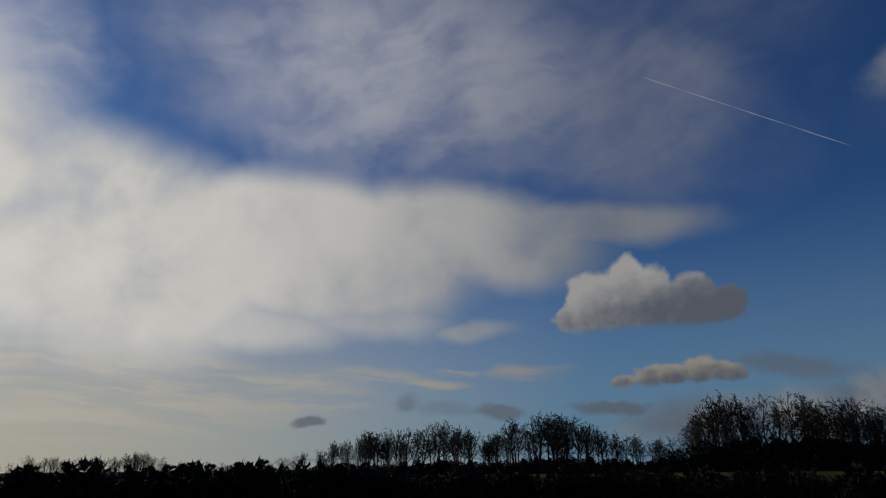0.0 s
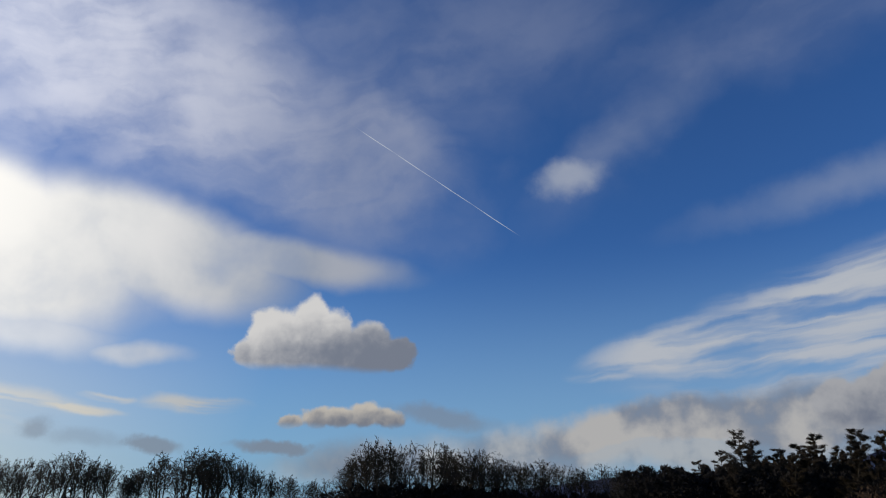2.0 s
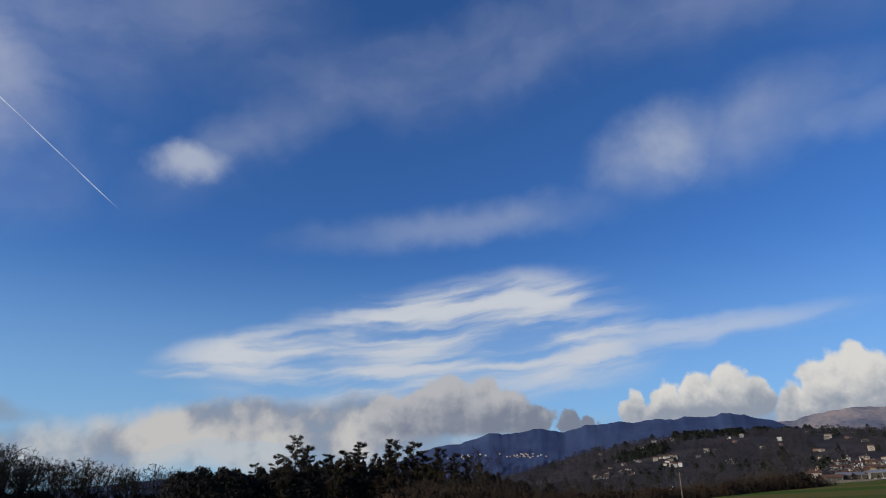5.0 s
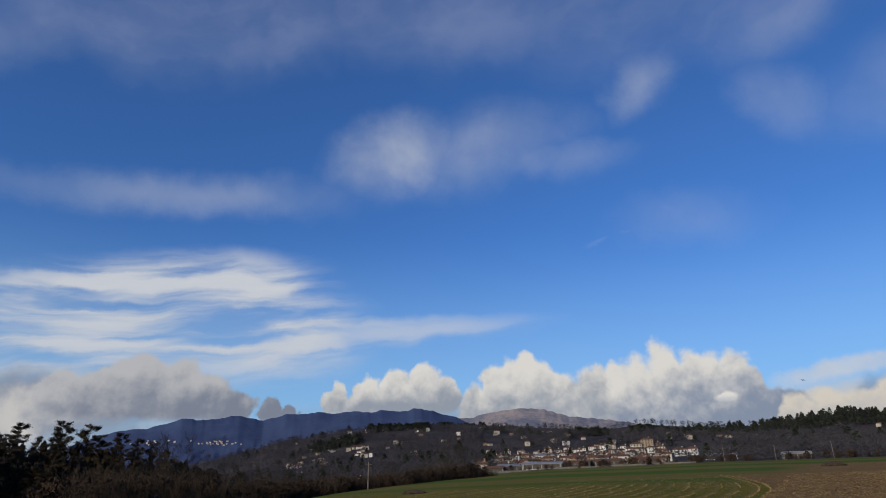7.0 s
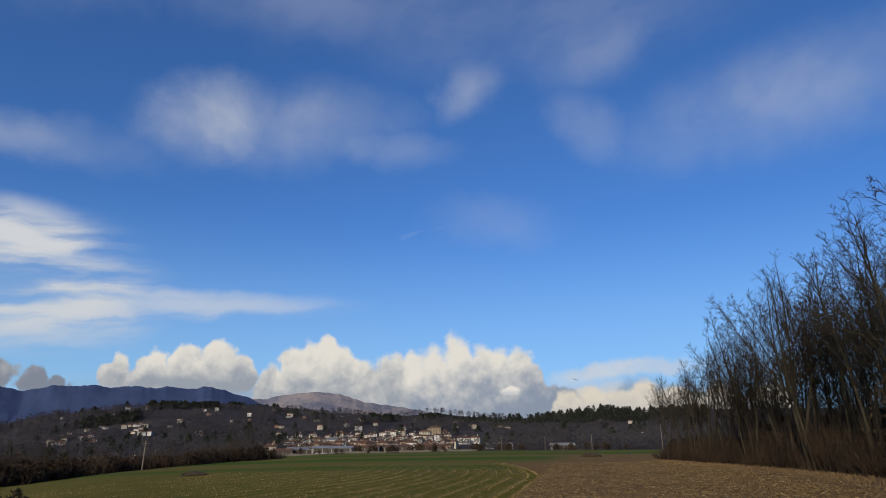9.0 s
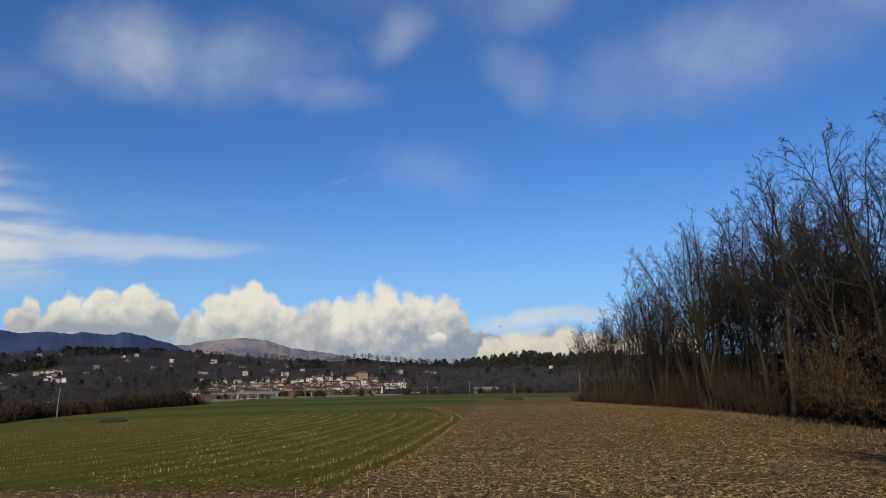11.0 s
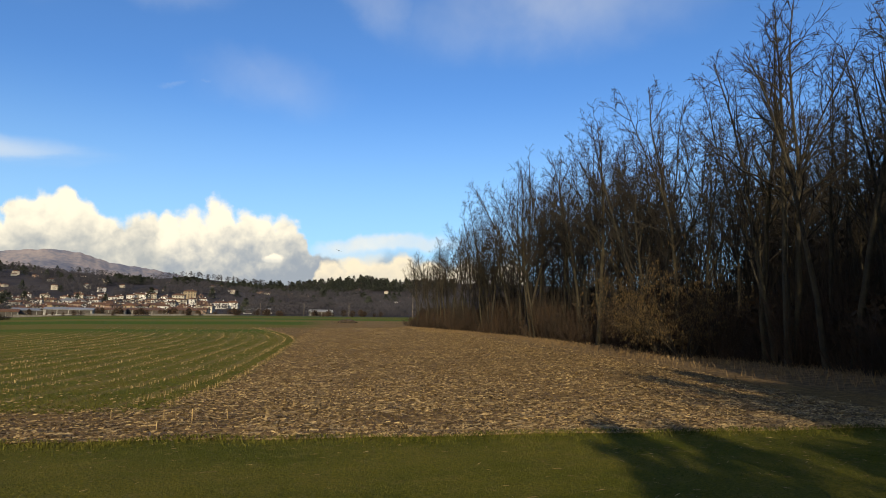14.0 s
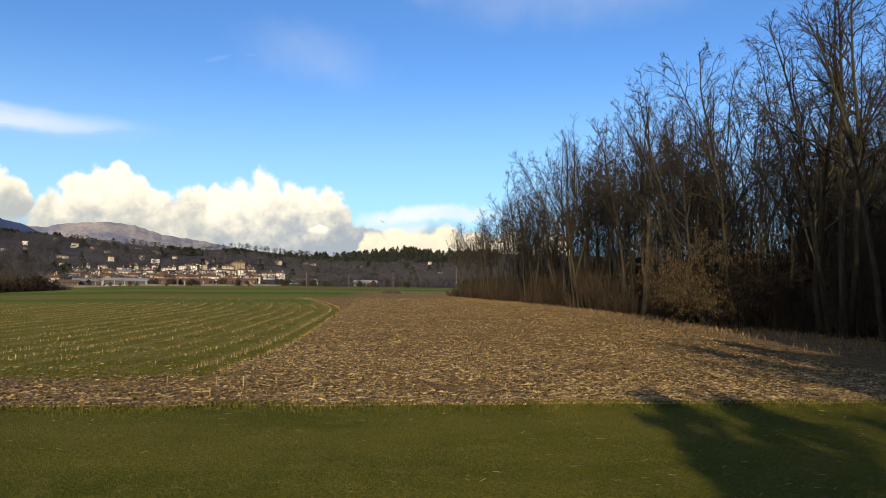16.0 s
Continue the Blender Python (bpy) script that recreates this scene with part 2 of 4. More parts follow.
    for a, e, half, lean in ((21.2, 30.59, 2.8, -26.2), (24.81, 28.71, 3.25, -28.5), (28.70, 26.50, 3.28, -30.7), (32.52, 24.13, 3.28, -32.8)):
        m = g.ramp(spot(uv, a, e, half, 0.06, lean), 1.0, 0.3, 0.0, 0.55)
        trail = m if trail is None else g.math("MAXIMUM", trail, m)
    trail = g.math("MULTIPLY", trail, g.ramp(g.noise(d, 90.0, 3.0).outputs[0], 0.3, 0.5, 0.6, 1.0))
    col = g.mix(trail, col, (0.70, 0.74, 0.80))
    g.put(bg.inputs[0], col)
    bg.inputs[1].default_value = 1.0
    g.t.links.new(bg.outputs[0], out.inputs[0])


SKY, SKY_TINT = 0.10, (0.44, 0.81, 1.33)
build_sky()
sun = new("sun", bpy.data.lights.new("sun", "SUN"))
sun.data.energy, sun.data.angle, sun.data.color = 4.0, radians(0.5), (1.0, 0.88, 0.71)
sun.matrix_world = look(heading(SUN_AZ, SUN_EL) * 100, (0, 0, 0))


# ---- materials ----
def material(name, dark, light, scale=2.0, rough=0.85, bump=0.0, bump_scale=30.0, fine=0.35, spec=0.3, island=0.0):
    """A dull surface that varies between two colours at a large and a small scale."""
    m = bpy.data.materials.new(name)
    m.use_nodes = True
    g = Nodes(m.node_tree)
    out, p = g.add("ShaderNodeOutputMaterial"), g.add("ShaderNodeBsdfPrincipled")
    g.t.links.new(p.outputs[0], out.inputs[0])
    co = g.add("ShaderNodeTexCoord").outputs["Object"]
    a = g.noise(co, scale, 5.0).outputs[0]
    b = g.noise(co, scale * 9, 4.0).outputs[0]
    f = g.ramp(g.math("ADD", g.math("MULTIPLY", a, 1 - fine), g.math("MULTIPLY", b, fine)), 0.35, 0.65)
    rnd = g.add("ShaderNodeObjectInfo").outputs["Random"]
    col = g.mix(f, dark, light)
    col = g.mix(g.math("MULTIPLY", rnd, 0.25), col, (0.02, 0.02, 0.02))
    if island:
        each = g.add("ShaderNodeNewGeometry").outputs["Random Per Island"]
        col = g.mix(g.math("MULTIPLY", each, island), col, tuple(x * 0.35 for x in dark))
    g.put(p.inputs["Base Color"], col)
    p.inputs["Roughness"].default_value = rough
    p.inputs["Specular IOR Level"].default_value = spec
    if bump:
        n = g.add("ShaderNodeBump")
        n.inputs["Strength"].default_value, n.inputs["Distance"].default_value = bump, 0.05
        g.put(n.inputs["Height"], g.noise(co, bump_scale, 5.0).outputs[0])
        g.put(p.inputs["Normal"], n.outputs[0])
    return m


BARK = material("bark", (0.012, 0.010, 0.007), (0.042, 0.034, 0.018), 1.5, 0.9, 0.6, 25.0)
TWIG = material("twig", (0.010, 0.008, 0.006), (0.034, 0.026, 0.016), 1.0, 0.9)
BRUSH = material("brush", (0.012, 0.007, 0.004), (0.045, 0.025, 0.012), 0.25, 0.95)
TAN_BRUSH = material("tan_brush", (0.020, 0.013, 0.008), (0.060, 0.040, 0.023), 0.25, 0.95)
NEEDLE = material("needle", (0.014, 0.011, 0.006), (0.05, 0.034, 0.017), 0.3, 0.9)
STRAW = material("straw", (0.235, 0.146, 0.058), (0.58, 0.415, 0.19), 3.0, 0.8, island=1.0)
LEAF_TAN = material("leaf_tan", (0.050, 0.032, 0.012), (0.120, 0.078, 0.028), 0.8, 0.8)


# ---- the lie of the land ----
FIELD_AZ = 117.0
ALONG, ACROSS = heading(FIELD_AZ), heading(FIELD_AZ - 90)   # along the furrows, and to their left


def terrain(x, y):
    """Height of the ground: level where one stands, a field that climbs, then hills."""
    x, y = np.asarray(x, float), np.asarray(y, float)
    r = np.hypot(x, y) + 1e-6
    az = np.degrees(np.arctan2(x, y))
    az = np.where(az < -120, az + 360, az)
    slope = np.interp(az, [60, 73, 80, 88, 97, 110, 165, 200], [0, 0, 0.02, 0.03, 0.038, 0.043, 0.043, 0])
    edge = np.interp(az, [60, 73, 80, 88, 97, 110], [90, 105, 135, 200, 270, 290])
    over = np.maximum(r - 25, 0)
    near = slope * over * over / (over + 10)
    ridge = np.interp(az, [15, 45, 62, 71, 75, 82, 88, 95, 101, 105, 109, 113, 119, 122, 135, 160, 190],
                      [-0.35, -0.2, 1.2, 2.7, 3.7, 4.75, 5.15, 5.2, 4.8, 5.15, 4.75, 4.55, 4.7, 4.4, 4.4, 4.0, 0.2])
    el0 = np.degrees(np.arctan2(slope * (edge - 25) ** 2 / (edge - 15) - 1.6, edge))
    rise = np.interp(r, [280, 400, 520, 900, 1500], [0, 0.02, 0.08, 0.46, 1.0])
    el = el0 + (ridge - el0) * rise
    wav = 1 + 0.12 * np.sin(r / 130 + az * 0.12) * np.clip((r - 400) / 500, 0, 1)
    far = 1.6 + r * np.tan(np.radians(el)) * wav
    back = np.clip((r - 1500) / 1200, 0, 1)
    far = np.where(r > 1500, (1.6 + 1500 * np.tan(np.radians(ridge))) * (1 - back * back * (3 - 2 * back)) * 1.0, far)
    z = np.where(r < edge, near, np.where(r < 280, np.minimum(near, slope * (edge - 25) ** 2 / (edge - 15)), far))
    return z


def ground_z(x, y):
    return float(terrain(x, y))


def ground_material():
    m = bpy.data.materials.new("ground")
    m.use_nodes = True
    g = Nodes(m.node_tree)
    out, p = g.add("ShaderNodeOutputMaterial"), g.add("ShaderNodeBsdfPrincipled")
    g.t.links.new(p.outputs[0], out.inputs[0])
    co = g.add("ShaderNodeTexCoord").outputs["Object"]
    n1, n2, n3 = g.noise(co, 0.35, 5.0).outputs[0], g.noise(co, 3.0, 5.0, 0.65).outputs[0], g.noise(co, 22.0, 4.0, 0.7).outputs[0]
    s = g.math("ADD", g.vec("DOT_PRODUCT", co, tuple(ALONG)), g.math("ADD", g.math("MULTIPLY", g.math("SUBTRACT", n2, 0.5), 1.6), g.math("MULTIPLY", g.math("SUBTRACT", n1, 0.5), 1.5)))
    q = g.math("ADD", g.vec("DOT_PRODUCT", co, tuple(ACROSS)), g.math("MULTIPLY", g.math("SUBTRACT", n2, 0.5), 1.2))
    r = g.vec("LENGTH", co)
    speck = g.ramp(n3, 0.35, 0.65)
    grass = g.mix(g.ramp(n1, 0.35, 0.65), (0.055, 0.062, 0.006), (0.105, 0.092, 0.014))
    grass = g.mix(g.ramp(n2, 0.45, 0.7, 0.0, 0.6), grass, (0.13, 0.105, 0.03))
    grass = g.mix(g.math("MULTIPLY", speck, 0.6), grass, (0.022, 0.028, 0.002))
    soil = g.mix(g.ramp(n2, 0.35, 0.65), (0.040, 0.025, 0.011), (0.135, 0.083, 0.034))
    soil = g.mix(g.math("MULTIPLY", speck, 0.5), soil, (0.26, 0.175, 0.072))
    green = g.mix(g.ramp(n1, 0.3, 0.7), (0.054, 0.068, 0.006), (0.100, 0.088, 0.014))
    green = g.mix(g.math("MULTIPLY", speck, 0.45), green, (0.107, 0.075, 0.022))
    bent = g.math("MULTIPLY", g.ramp(s, 60.0, 150.0, 0.0, 1.0), 14.0)
    curve = g.math("ADD", 3.7, bent)
    # worn rows in the green crop
    line = g.math("SUBTRACT", g.math("ADD", g.vec("DOT_PRODUCT", co, tuple(ACROSS)), g.math("MULTIPLY", g.math("SUBTRACT", n2, 0.5), 0.3)), bent)
    rows = g.ramp(g.math("SINE", g.math("MULTIPLY", line, 3.927)), 0.35, 0.95, 0.0, 0.6)
    green = g.mix(rows, green, (0.135, 0.105, 0.040))
    far_crop = g.mix(g.ramp(g.math("SINE", g.math("MULTIPLY", s, 0.09)), -0.3, 0.4), (0.092, 0.080, 0.018), (0.040, 0.072, 0.007))
    green = g.mix(g.ramp(s, 80.0, 105.0), green, far_crop)
    is_green = g.math("MULTIPLY", g.ramp(g.math("SUBTRACT", q, curve), -0.4, 0.4), g.ramp(s, 14.5, 17.0))
    is_green = g.math("MAXIMUM", is_green, g.math("MULTIPLY", g.ramp(s, 112.0, 120.0), g.ramp(q, 0.0, 10.0)))
    is_green = g.math("MAXIMUM", is_green, g.ramp(s, 196.0, 204.0))
    col = g.mix(is_green, soil, green)
    col = g.mix(g.ramp(s, 11.7, 11.1), col, grass)
    # hill country: rough pasture, blue-greyed to paint in haze, and leaf litter
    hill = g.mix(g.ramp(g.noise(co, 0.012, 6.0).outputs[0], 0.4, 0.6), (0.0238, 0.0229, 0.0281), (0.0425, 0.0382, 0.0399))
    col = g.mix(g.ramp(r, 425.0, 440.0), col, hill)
    litter = g.mix(g.ramp(n2, 0.35, 0.65), (0.066, 0.043, 0.023), (0.158, 0.109, 0.059))
    col = g.mix(g.math("MULTIPLY", g.ramp(q, -15.5, -17.5), g.ramp(r, 150.0, 135.0)), col, litter)
    g.put(p.inputs["Base Color"], col)
    p.inputs["Roughness"].default_value = 0.95
    p.inputs["Specular IOR Level"].default_value = 0.05
    b = g.add("ShaderNodeBump")
    b.inputs["Strength"].default_value, b.inputs["Distance"].default_value = 0.7, 0.06
    g.put(b.inputs["Height"], g.math("ADD", n3, n2))
    g.put(p.inputs["Normal"], b.outputs[0])
    return m


def mesh_object(name, verts, faces, mat, smooth=False):
    me = bpy.data.meshes.new(name)
    me.from_pydata(verts, [], faces)
    me.materials.append(mat)
    if smooth:
        me.polygons.foreach_set("use_smooth", [True] * len(me.polygons))
    return new(name, me)


def mesh_np(name, V, F, mat, smooth=False):
    """A mesh from arrays of points and of faces that all have the same number of corners."""
    me = bpy.data.meshes.new(name)
    V, F = np.asarray(V, np.float32), np.asarray(F, np.int32)
    me.vertices.add(len(V))
    me.vertices.foreach_set("co", V.ravel())
    me.loops.add(F.size)
    me.loops.foreach_set("vertex_index", F.ravel())
    me.polygons.add(len(F))
    me.polygons.foreach_set("loop_start", np.arange(0, F.size, F.shape[1], dtype=np.int32))
    me.update(calc_edges=True)
    me.validate()
    me.materials.append(mat)
    if smooth:
        me.polygons.foreach_set("use_smooth", [True] * len(me.polygons))
    return new(name, me)


def scattered(name, shape, spots, mat, smooth=False):
    """One mesh of many copies of a small shape (points, faces); spots: x, y, z, turn, width, height."""
    V, F = np.asarray(shape[0], float), np.asarray(shape[1])
    S = np.asarray(spots, float)
    c, s = np.cos(S[:, 3])[:, None], np.sin(S[:, 3])[:, None]
    X = (V[None, :, 0] * c - V[None, :, 1] * s) * S[:, 4:5] + S[:, 0:1]
    Y = (V[None, :, 0] * s + V[None, :, 1] * c) * S[:, 4:5] + S[:, 1:2]
    Z = V[None, :, 2] * S[:, 5:6] + S[:, 2:3]
    allv = np.stack([X, Y, Z], -1).reshape(-1, 3)
    allf = (F[None] + (np.arange(len(S)) * len(V))[:, None, None]).reshape(-1, F.shape[1])
    return mesh_np(name, allv, allf, mat, smooth)


def polar_sheet(name, radii, angles, height, mat):
    R, A = np.meshgrid(radii, np.radians(angles), indexing="ij")
    X, Y = R * np.sin(A), R * np.cos(A)
    Z = height(X, Y)
    n, k = len(radii), len(angles)
    verts = np.stack([X, Y, Z], -1).reshape(-1, 3).tolist()
    faces = [(i * k + j, i * k + (j + 1) % k, (i + 1) * k + (j + 1) % k, (i + 1) * k + j) for i in range(n - 1) for j in range(k)]
    return mesh_object(name, verts, faces, mat, True)


def ground_height(x, y):
    z = terrain(x, y)
    r = np.hypot(x, y)
    s, q = x * ALONG.x + y * ALONG.y, x * ACROSS.x + y * ACROSS.y
    rough = np.clip((s - 11.2) / 0.8, 0, 1) * np.clip((250 - r) / 100, 0, 1)
    lump = np.sin(s * 3.1 + np.sin(q * 2.3) * 2) * np.sin(q * 3.7 + np.sin(s * 1.9) * 2) * 0.012 + np.sin(q * 4.2 + np.sin(s * .7)) * 0.008
    return z + lump * rough + 0.015 * np.sin(x * 1.3) * np.sin(y * 1.7)


GROUND = ground_material()
radii = [0.3, 1, 2, 3.5] + list(np.geomspace(4.5, 60, 150)) + list(np.geomspace(62, 4900, 130))
ground = polar_sheet("ground", radii, np.arange(-180, 180, 0.75), ground_height, GROUND)
tagged(ground, "mown grass, stubble field and hills under late winter light", "ground", kind="structure")


# ---- mountains ----
def mountain(name, az, els, r_ridge, r_foot, dark, light, label, seed):
    """A range whose crest follows a few heights, with gullies down its face."""
    a = np.arange(az[0], az[-1], 0.12)
    crest = np.interp(a, az, els)
    verts, rows = [], 26
    for i in range(rows):
        f = i / (rows - 1)
        for k, ang in enumerate(a):
            rug = noise.fractal(Vector((ang * 0.3, f * 4.0, seed)), 0.9, 2.1, 5) * 0.16
            r = r_foot + (r_ridge - r_foot) * f + rug * 900 * math.sin(f * math.pi)
            top = r_ridge * math.tan(radians(crest[k]))
            jag = top * 0.03 * noise.fractal(Vector((ang * 0.7, seed, 7)), 0.9, 2.0, 4) * f ** 8
            z = jag + top * f ** 1.15 * (1 + rug * 0.5 * math.sin(f * math.pi)) - 20 * (1 - f)
            verts.append((r * math.sin(radians(ang)), r * math.cos(radians(ang)), z))
    n = len(a)
    faces = [(i * n + j, i * n + j + 1, (i + 1) * n + j + 1, (i + 1) * n + j) for i in range(rows - 1) for j in range(n - 1)]
    ob = mesh_object(name, verts, faces, material(name + "_hazed_slope", dark, light, 0.004, 0.95, fine=0.3), True)
    return tagged(ob, label, "mountain", kind="structure")


# distance haze is painted into this range as a blue base colour
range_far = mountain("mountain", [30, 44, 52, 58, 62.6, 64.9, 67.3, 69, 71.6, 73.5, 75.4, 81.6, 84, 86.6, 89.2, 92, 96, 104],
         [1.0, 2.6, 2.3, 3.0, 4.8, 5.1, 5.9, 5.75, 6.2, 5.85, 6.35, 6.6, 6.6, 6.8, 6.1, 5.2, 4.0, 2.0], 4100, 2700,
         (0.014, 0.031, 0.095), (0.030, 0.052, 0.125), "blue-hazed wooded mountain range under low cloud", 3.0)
# blue haze and rosy sunlight are both put into this base colour
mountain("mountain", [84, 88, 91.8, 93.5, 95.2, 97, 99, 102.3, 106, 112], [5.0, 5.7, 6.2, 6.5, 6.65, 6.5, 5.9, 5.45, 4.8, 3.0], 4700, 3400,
         (0.085, 0.105, 0.165), (0.29, 0.25, 0.25), "far bare mountain coloured for blue haze and rosy sunlight", 9.0)


# ---- trees ----
class Tubes:
    """Gathers tapered tubes into one mesh."""

    def __init__(self):
        self.v, self.f = [], []

    def add(self, pts, radii, sides=3):
        base = len(self.v)
        for i, p in enumerate(pts):
            a = pts[max(i - 1, 0)]
            b = pts[min(i + 1, len(pts) - 1)]
            d = (b - a).normalized()
            e = d.orthogonal().normalized()
            h = d.cross(e)
            for k in range(sides):
                t = 2 * math.pi * k / sides
                self.v.append(p + (e * math.cos(t) + h * math.sin(t)) * radii[i])
        for i in range(len(pts) - 1):
            for k in range(sides):
                j = (k + 1) % sides
                self.f.append((base + i * sides + k, base + i * sides + j, base + (i + 1) * sides + j, base + (i + 1) * sides + k))

    def object(self, name, mat, smooth=True):
        return mesh_object(name, self.v, self.f, mat, smooth)


def bough(rnd, start, way, length, steps, wobble, lift):
    pts, p, d = [start], start.copy(), way.normalized()
    for i in range(steps):
        d = (d + Vector((rnd.gauss(0, wobble), rnd.gauss(0, wobble), rnd.gauss(0, wobble) + lift))).normalized()
        p = p + d * (length / steps)
        pts.append(p)
    return pts


def along(pts, f):
    x = f * (len(pts) - 1)
    i = min(int(x), len(pts) - 2)
    return pts[i].lerp(pts[i + 1], x - i), (pts[i + 1] - pts[i]).normalized()


def side_way(rnd, d, spread):
    e = d.orthogonal().normalized()
    e.rotate(Matrix.Rotation(rnd.uniform(0, 2 * math.pi), 3, d))
    return (d * math.cos(spread) + e * math.sin(spread)).normalized()


def bare_tree(seed, height=17.0, limbs=15, first=0.35, reach=0.3, subs=6, twigs=4, thick=0.15, fork=0.0, twig_r=0.011, label="tall bare deciduous tree at the wood's edge", bend=0.05):
    """A crooked winter tree: a wavering stem that forks, wide elbowed limbs, fans of twigs."""
    rnd = random.Random(seed)
    top = new("bare_tree")
    tagged(top, label, "tree")
    trunk, crown = Tubes(), Tubes()
    main = bough(rnd, Vector((0, 0, -0.3)), Vector((rnd.gauss(0, .06), rnd.gauss(0, .06), 1)), height * rnd.uniform(0.9, 0.98), 14, bend, 0.12)
    stems = [(main, thick, first, 0)]
    if rnd.random() < fork:
        for n in range(rnd.choice((1, 1, 2))):
            at = rnd.uniform(0.28, 0.6)
            p, d = along(main, at)
            stems.append((bough(rnd, p, side_way(rnd, d, rnd.uniform(0.4, 0.65)), height * (0.93 - at) * rnd.uniform(0.85, 1.1), 9, bend * 1.3, 0.09), thick * (1 - 0.8 * at) * 0.75, 0.25, 1))
    for st, w, low, young in stems:
        trunk.add(st, [w * (1 - 0.9 * i / (len(st) - 1)) + (0.05 * w if i or young else 0.35 * w) for i in range(len(st))], 6)
        count = max(3, int(limbs * (0.6 if young else 1)))
        for i in range(count):
            f = min(low + (1 - low) * (i + rnd.random()) / count, 0.99)
            p, d = along(st, f)
            ln = height * reach * 1.15 * (0.5 + 0.7 * math.sin(math.pi * min(1.0, 0.25 + 0.68 * f))) * (1.15 - 0.62 * f) * rnd.uniform(0.6, 1.25) * (0.75 if young else 1)
            lim = bough(rnd, p, side_way(rnd, d, rnd.uniform(0.5, 1.05) * (1.1 - 0.4 * f)), ln, 7, 0.2, 0.06)
            r0 = w * (1 - 0.88 * f) * 0.55 + 0.012
            crown.add(lim, [r0 * (1 - 0.82 * k / 7) for k in range(8)], 4)
            for j in range(subs):
                g = 0.18 + 0.8 * (j + rnd.random()) / subs
                p2, d2 = along(lim, min(g, 0.99))
                l2 = ln * rnd.uniform(0.32, 0.62) * (1.15 - 0.5 * g)
                sub = bough(rnd, p2, side_way(rnd, d2, rnd.uniform(0.5, 1.0)), l2, 4, 0.22, 0.05)
                r1 = max(r0 * (1 - 0.75 * g) * 0.55, twig_r * 1.15)
                crown.add(sub, [r1, r1 * .85, r1 * .7, r1 * .55, r1 * .4], 3)
                for m in range(twigs):
                    p3, d3 = along(sub, min(0.15 + 0.85 * rnd.random(), 0.99))
                    tw = bough(rnd, p3, side_way(rnd, d3, rnd.uniform(0.4, 0.95)), ln * rnd.uniform(0.1, 0.24), 2, 0.2, 0.06)
                    crown.add(tw, [twig_r, twig_r * .8, twig_r * .4], 3)
    for name, tubes, mat in (("trunk", trunk, BARK), ("crown", crown, TWIG)):
        ob = tubes.object(name, mat)
        ob.parent = top
    return top


def sq(s, q):
    p = ALONG * s + ACROSS * q
    return p.x, p.y


def plant(proto, x, y, rnd, scale=1.0, tilt=1.6, wide=1.0):
    m = pose(x, y, ground_z(x, y) - 0.05, rnd.gauss(0, tilt), rnd.gauss(0, tilt), rnd.uniform(0, 360))
    ob = copy_thing(proto, m)
    ob.scale = (scale * wide * rnd.uniform(0.9, 1.1),) * 2 + (scale,)
    return ob


def drop_proto(ob):
    for o in (*ob.children_recursive, ob):
        bpy.data.objects.remove(o)


def tree_shape(proto):
    """Points and faces of a whole tree, for a joined row of far trees."""
    V, F, base = [], [], 0
    for ob in proto.children:
        me = ob.data
        co = np.empty(len(me.vertices) * 3)
        me.vertices.foreach_get("co", co)
        ix = np.empty(len(me.loops), np.int32)
        me.loops.foreach_get("vertex_index", ix)
        V.append(co.reshape(-1, 3))
        F.append(ix.reshape(-1, 4) + base)
        base += len(me.vertices)
    return np.concatenate(V), np.concatenate(F)


# ---- the wood beside the field ----
rnd = random.Random(11)
protos = [bare_tree(20 + i, 18.0, 17 + i % 4, 0.30 + 0.06 * (i % 3), 0.185, 6, 4, 0.12 + 0.02 * (i % 3), 0.6, 0.011) for i in range(9)]
for p in protos:
    tagged(p, group="trees of the wood")


def wood_edge(s):
    return float(np.interp(s, [10, 30, 50, 72, 95, 117, 140], [-22.5, -23, -23.3, -23, -20.5, -17, -13.8]))


def wood_height(s):
    return float(np.interp(s, [10, 33, 37, 43, 51, 60, 70, 83, 95, 112, 125, 140], [21, 19.5, 17, 17.5, 19.5, 21.5, 22.5, 22.5, 21, 17.8, 15, 12.5]))


for i in range(38):
    s = 15 + i * 3.25
    for j in range(8 if s < 66 else 4):
        a, b = s + rnd.uniform(-1.7, 1.7), -1.4 - j * (2.3 + j * 0.7) + rnd.uniform(-1.3, 1.3)
        plant(rnd.choice(protos), *sq(a, wood_edge(s) + b), rnd, wood_height(a + b * 0.3) / 17.2 * rnd.uniform(0.76, 1.04), 1.3)
# the taller ones that stand out, and the lone tree at the wood's end
for s, q, h in ((44, -24.4, 20.5), (48.5, -25, 20.5), (53, -26, 21), (40.5, -26, 19.5), (34.5, -24.2, 21), (31.5, -23.6, 21.5), (29, -25, 22), (60, -25, 22.0), (80, -23.2, 22.6), (128, -15.4, 14.5)):
    plant(rnd.choice(protos), *sq(s, q), rnd, h / 17.2, 1.3)
# deeper in, one joined stand
thin = bare_tree(28, 18.0, 16, 0.25, 0.21, 4, 3, 0.12, 1.0, 0.016)
shape = tree_shape(thin)
drop_proto(thin)
deep = []
for i in range(170):
    s = rnd.uniform(14, 140)
    x, y = sq(s, wood_edge(s) - rnd.uniform(16 if s < 66 else 9, 40))
    deep.append((x, y, ground_z(x, y), rnd.uniform(0, 6.3), rnd.uniform(0.8, 1.1), wood_height(s) / 17.2 * rnd.uniform(0.72, 0.95)))
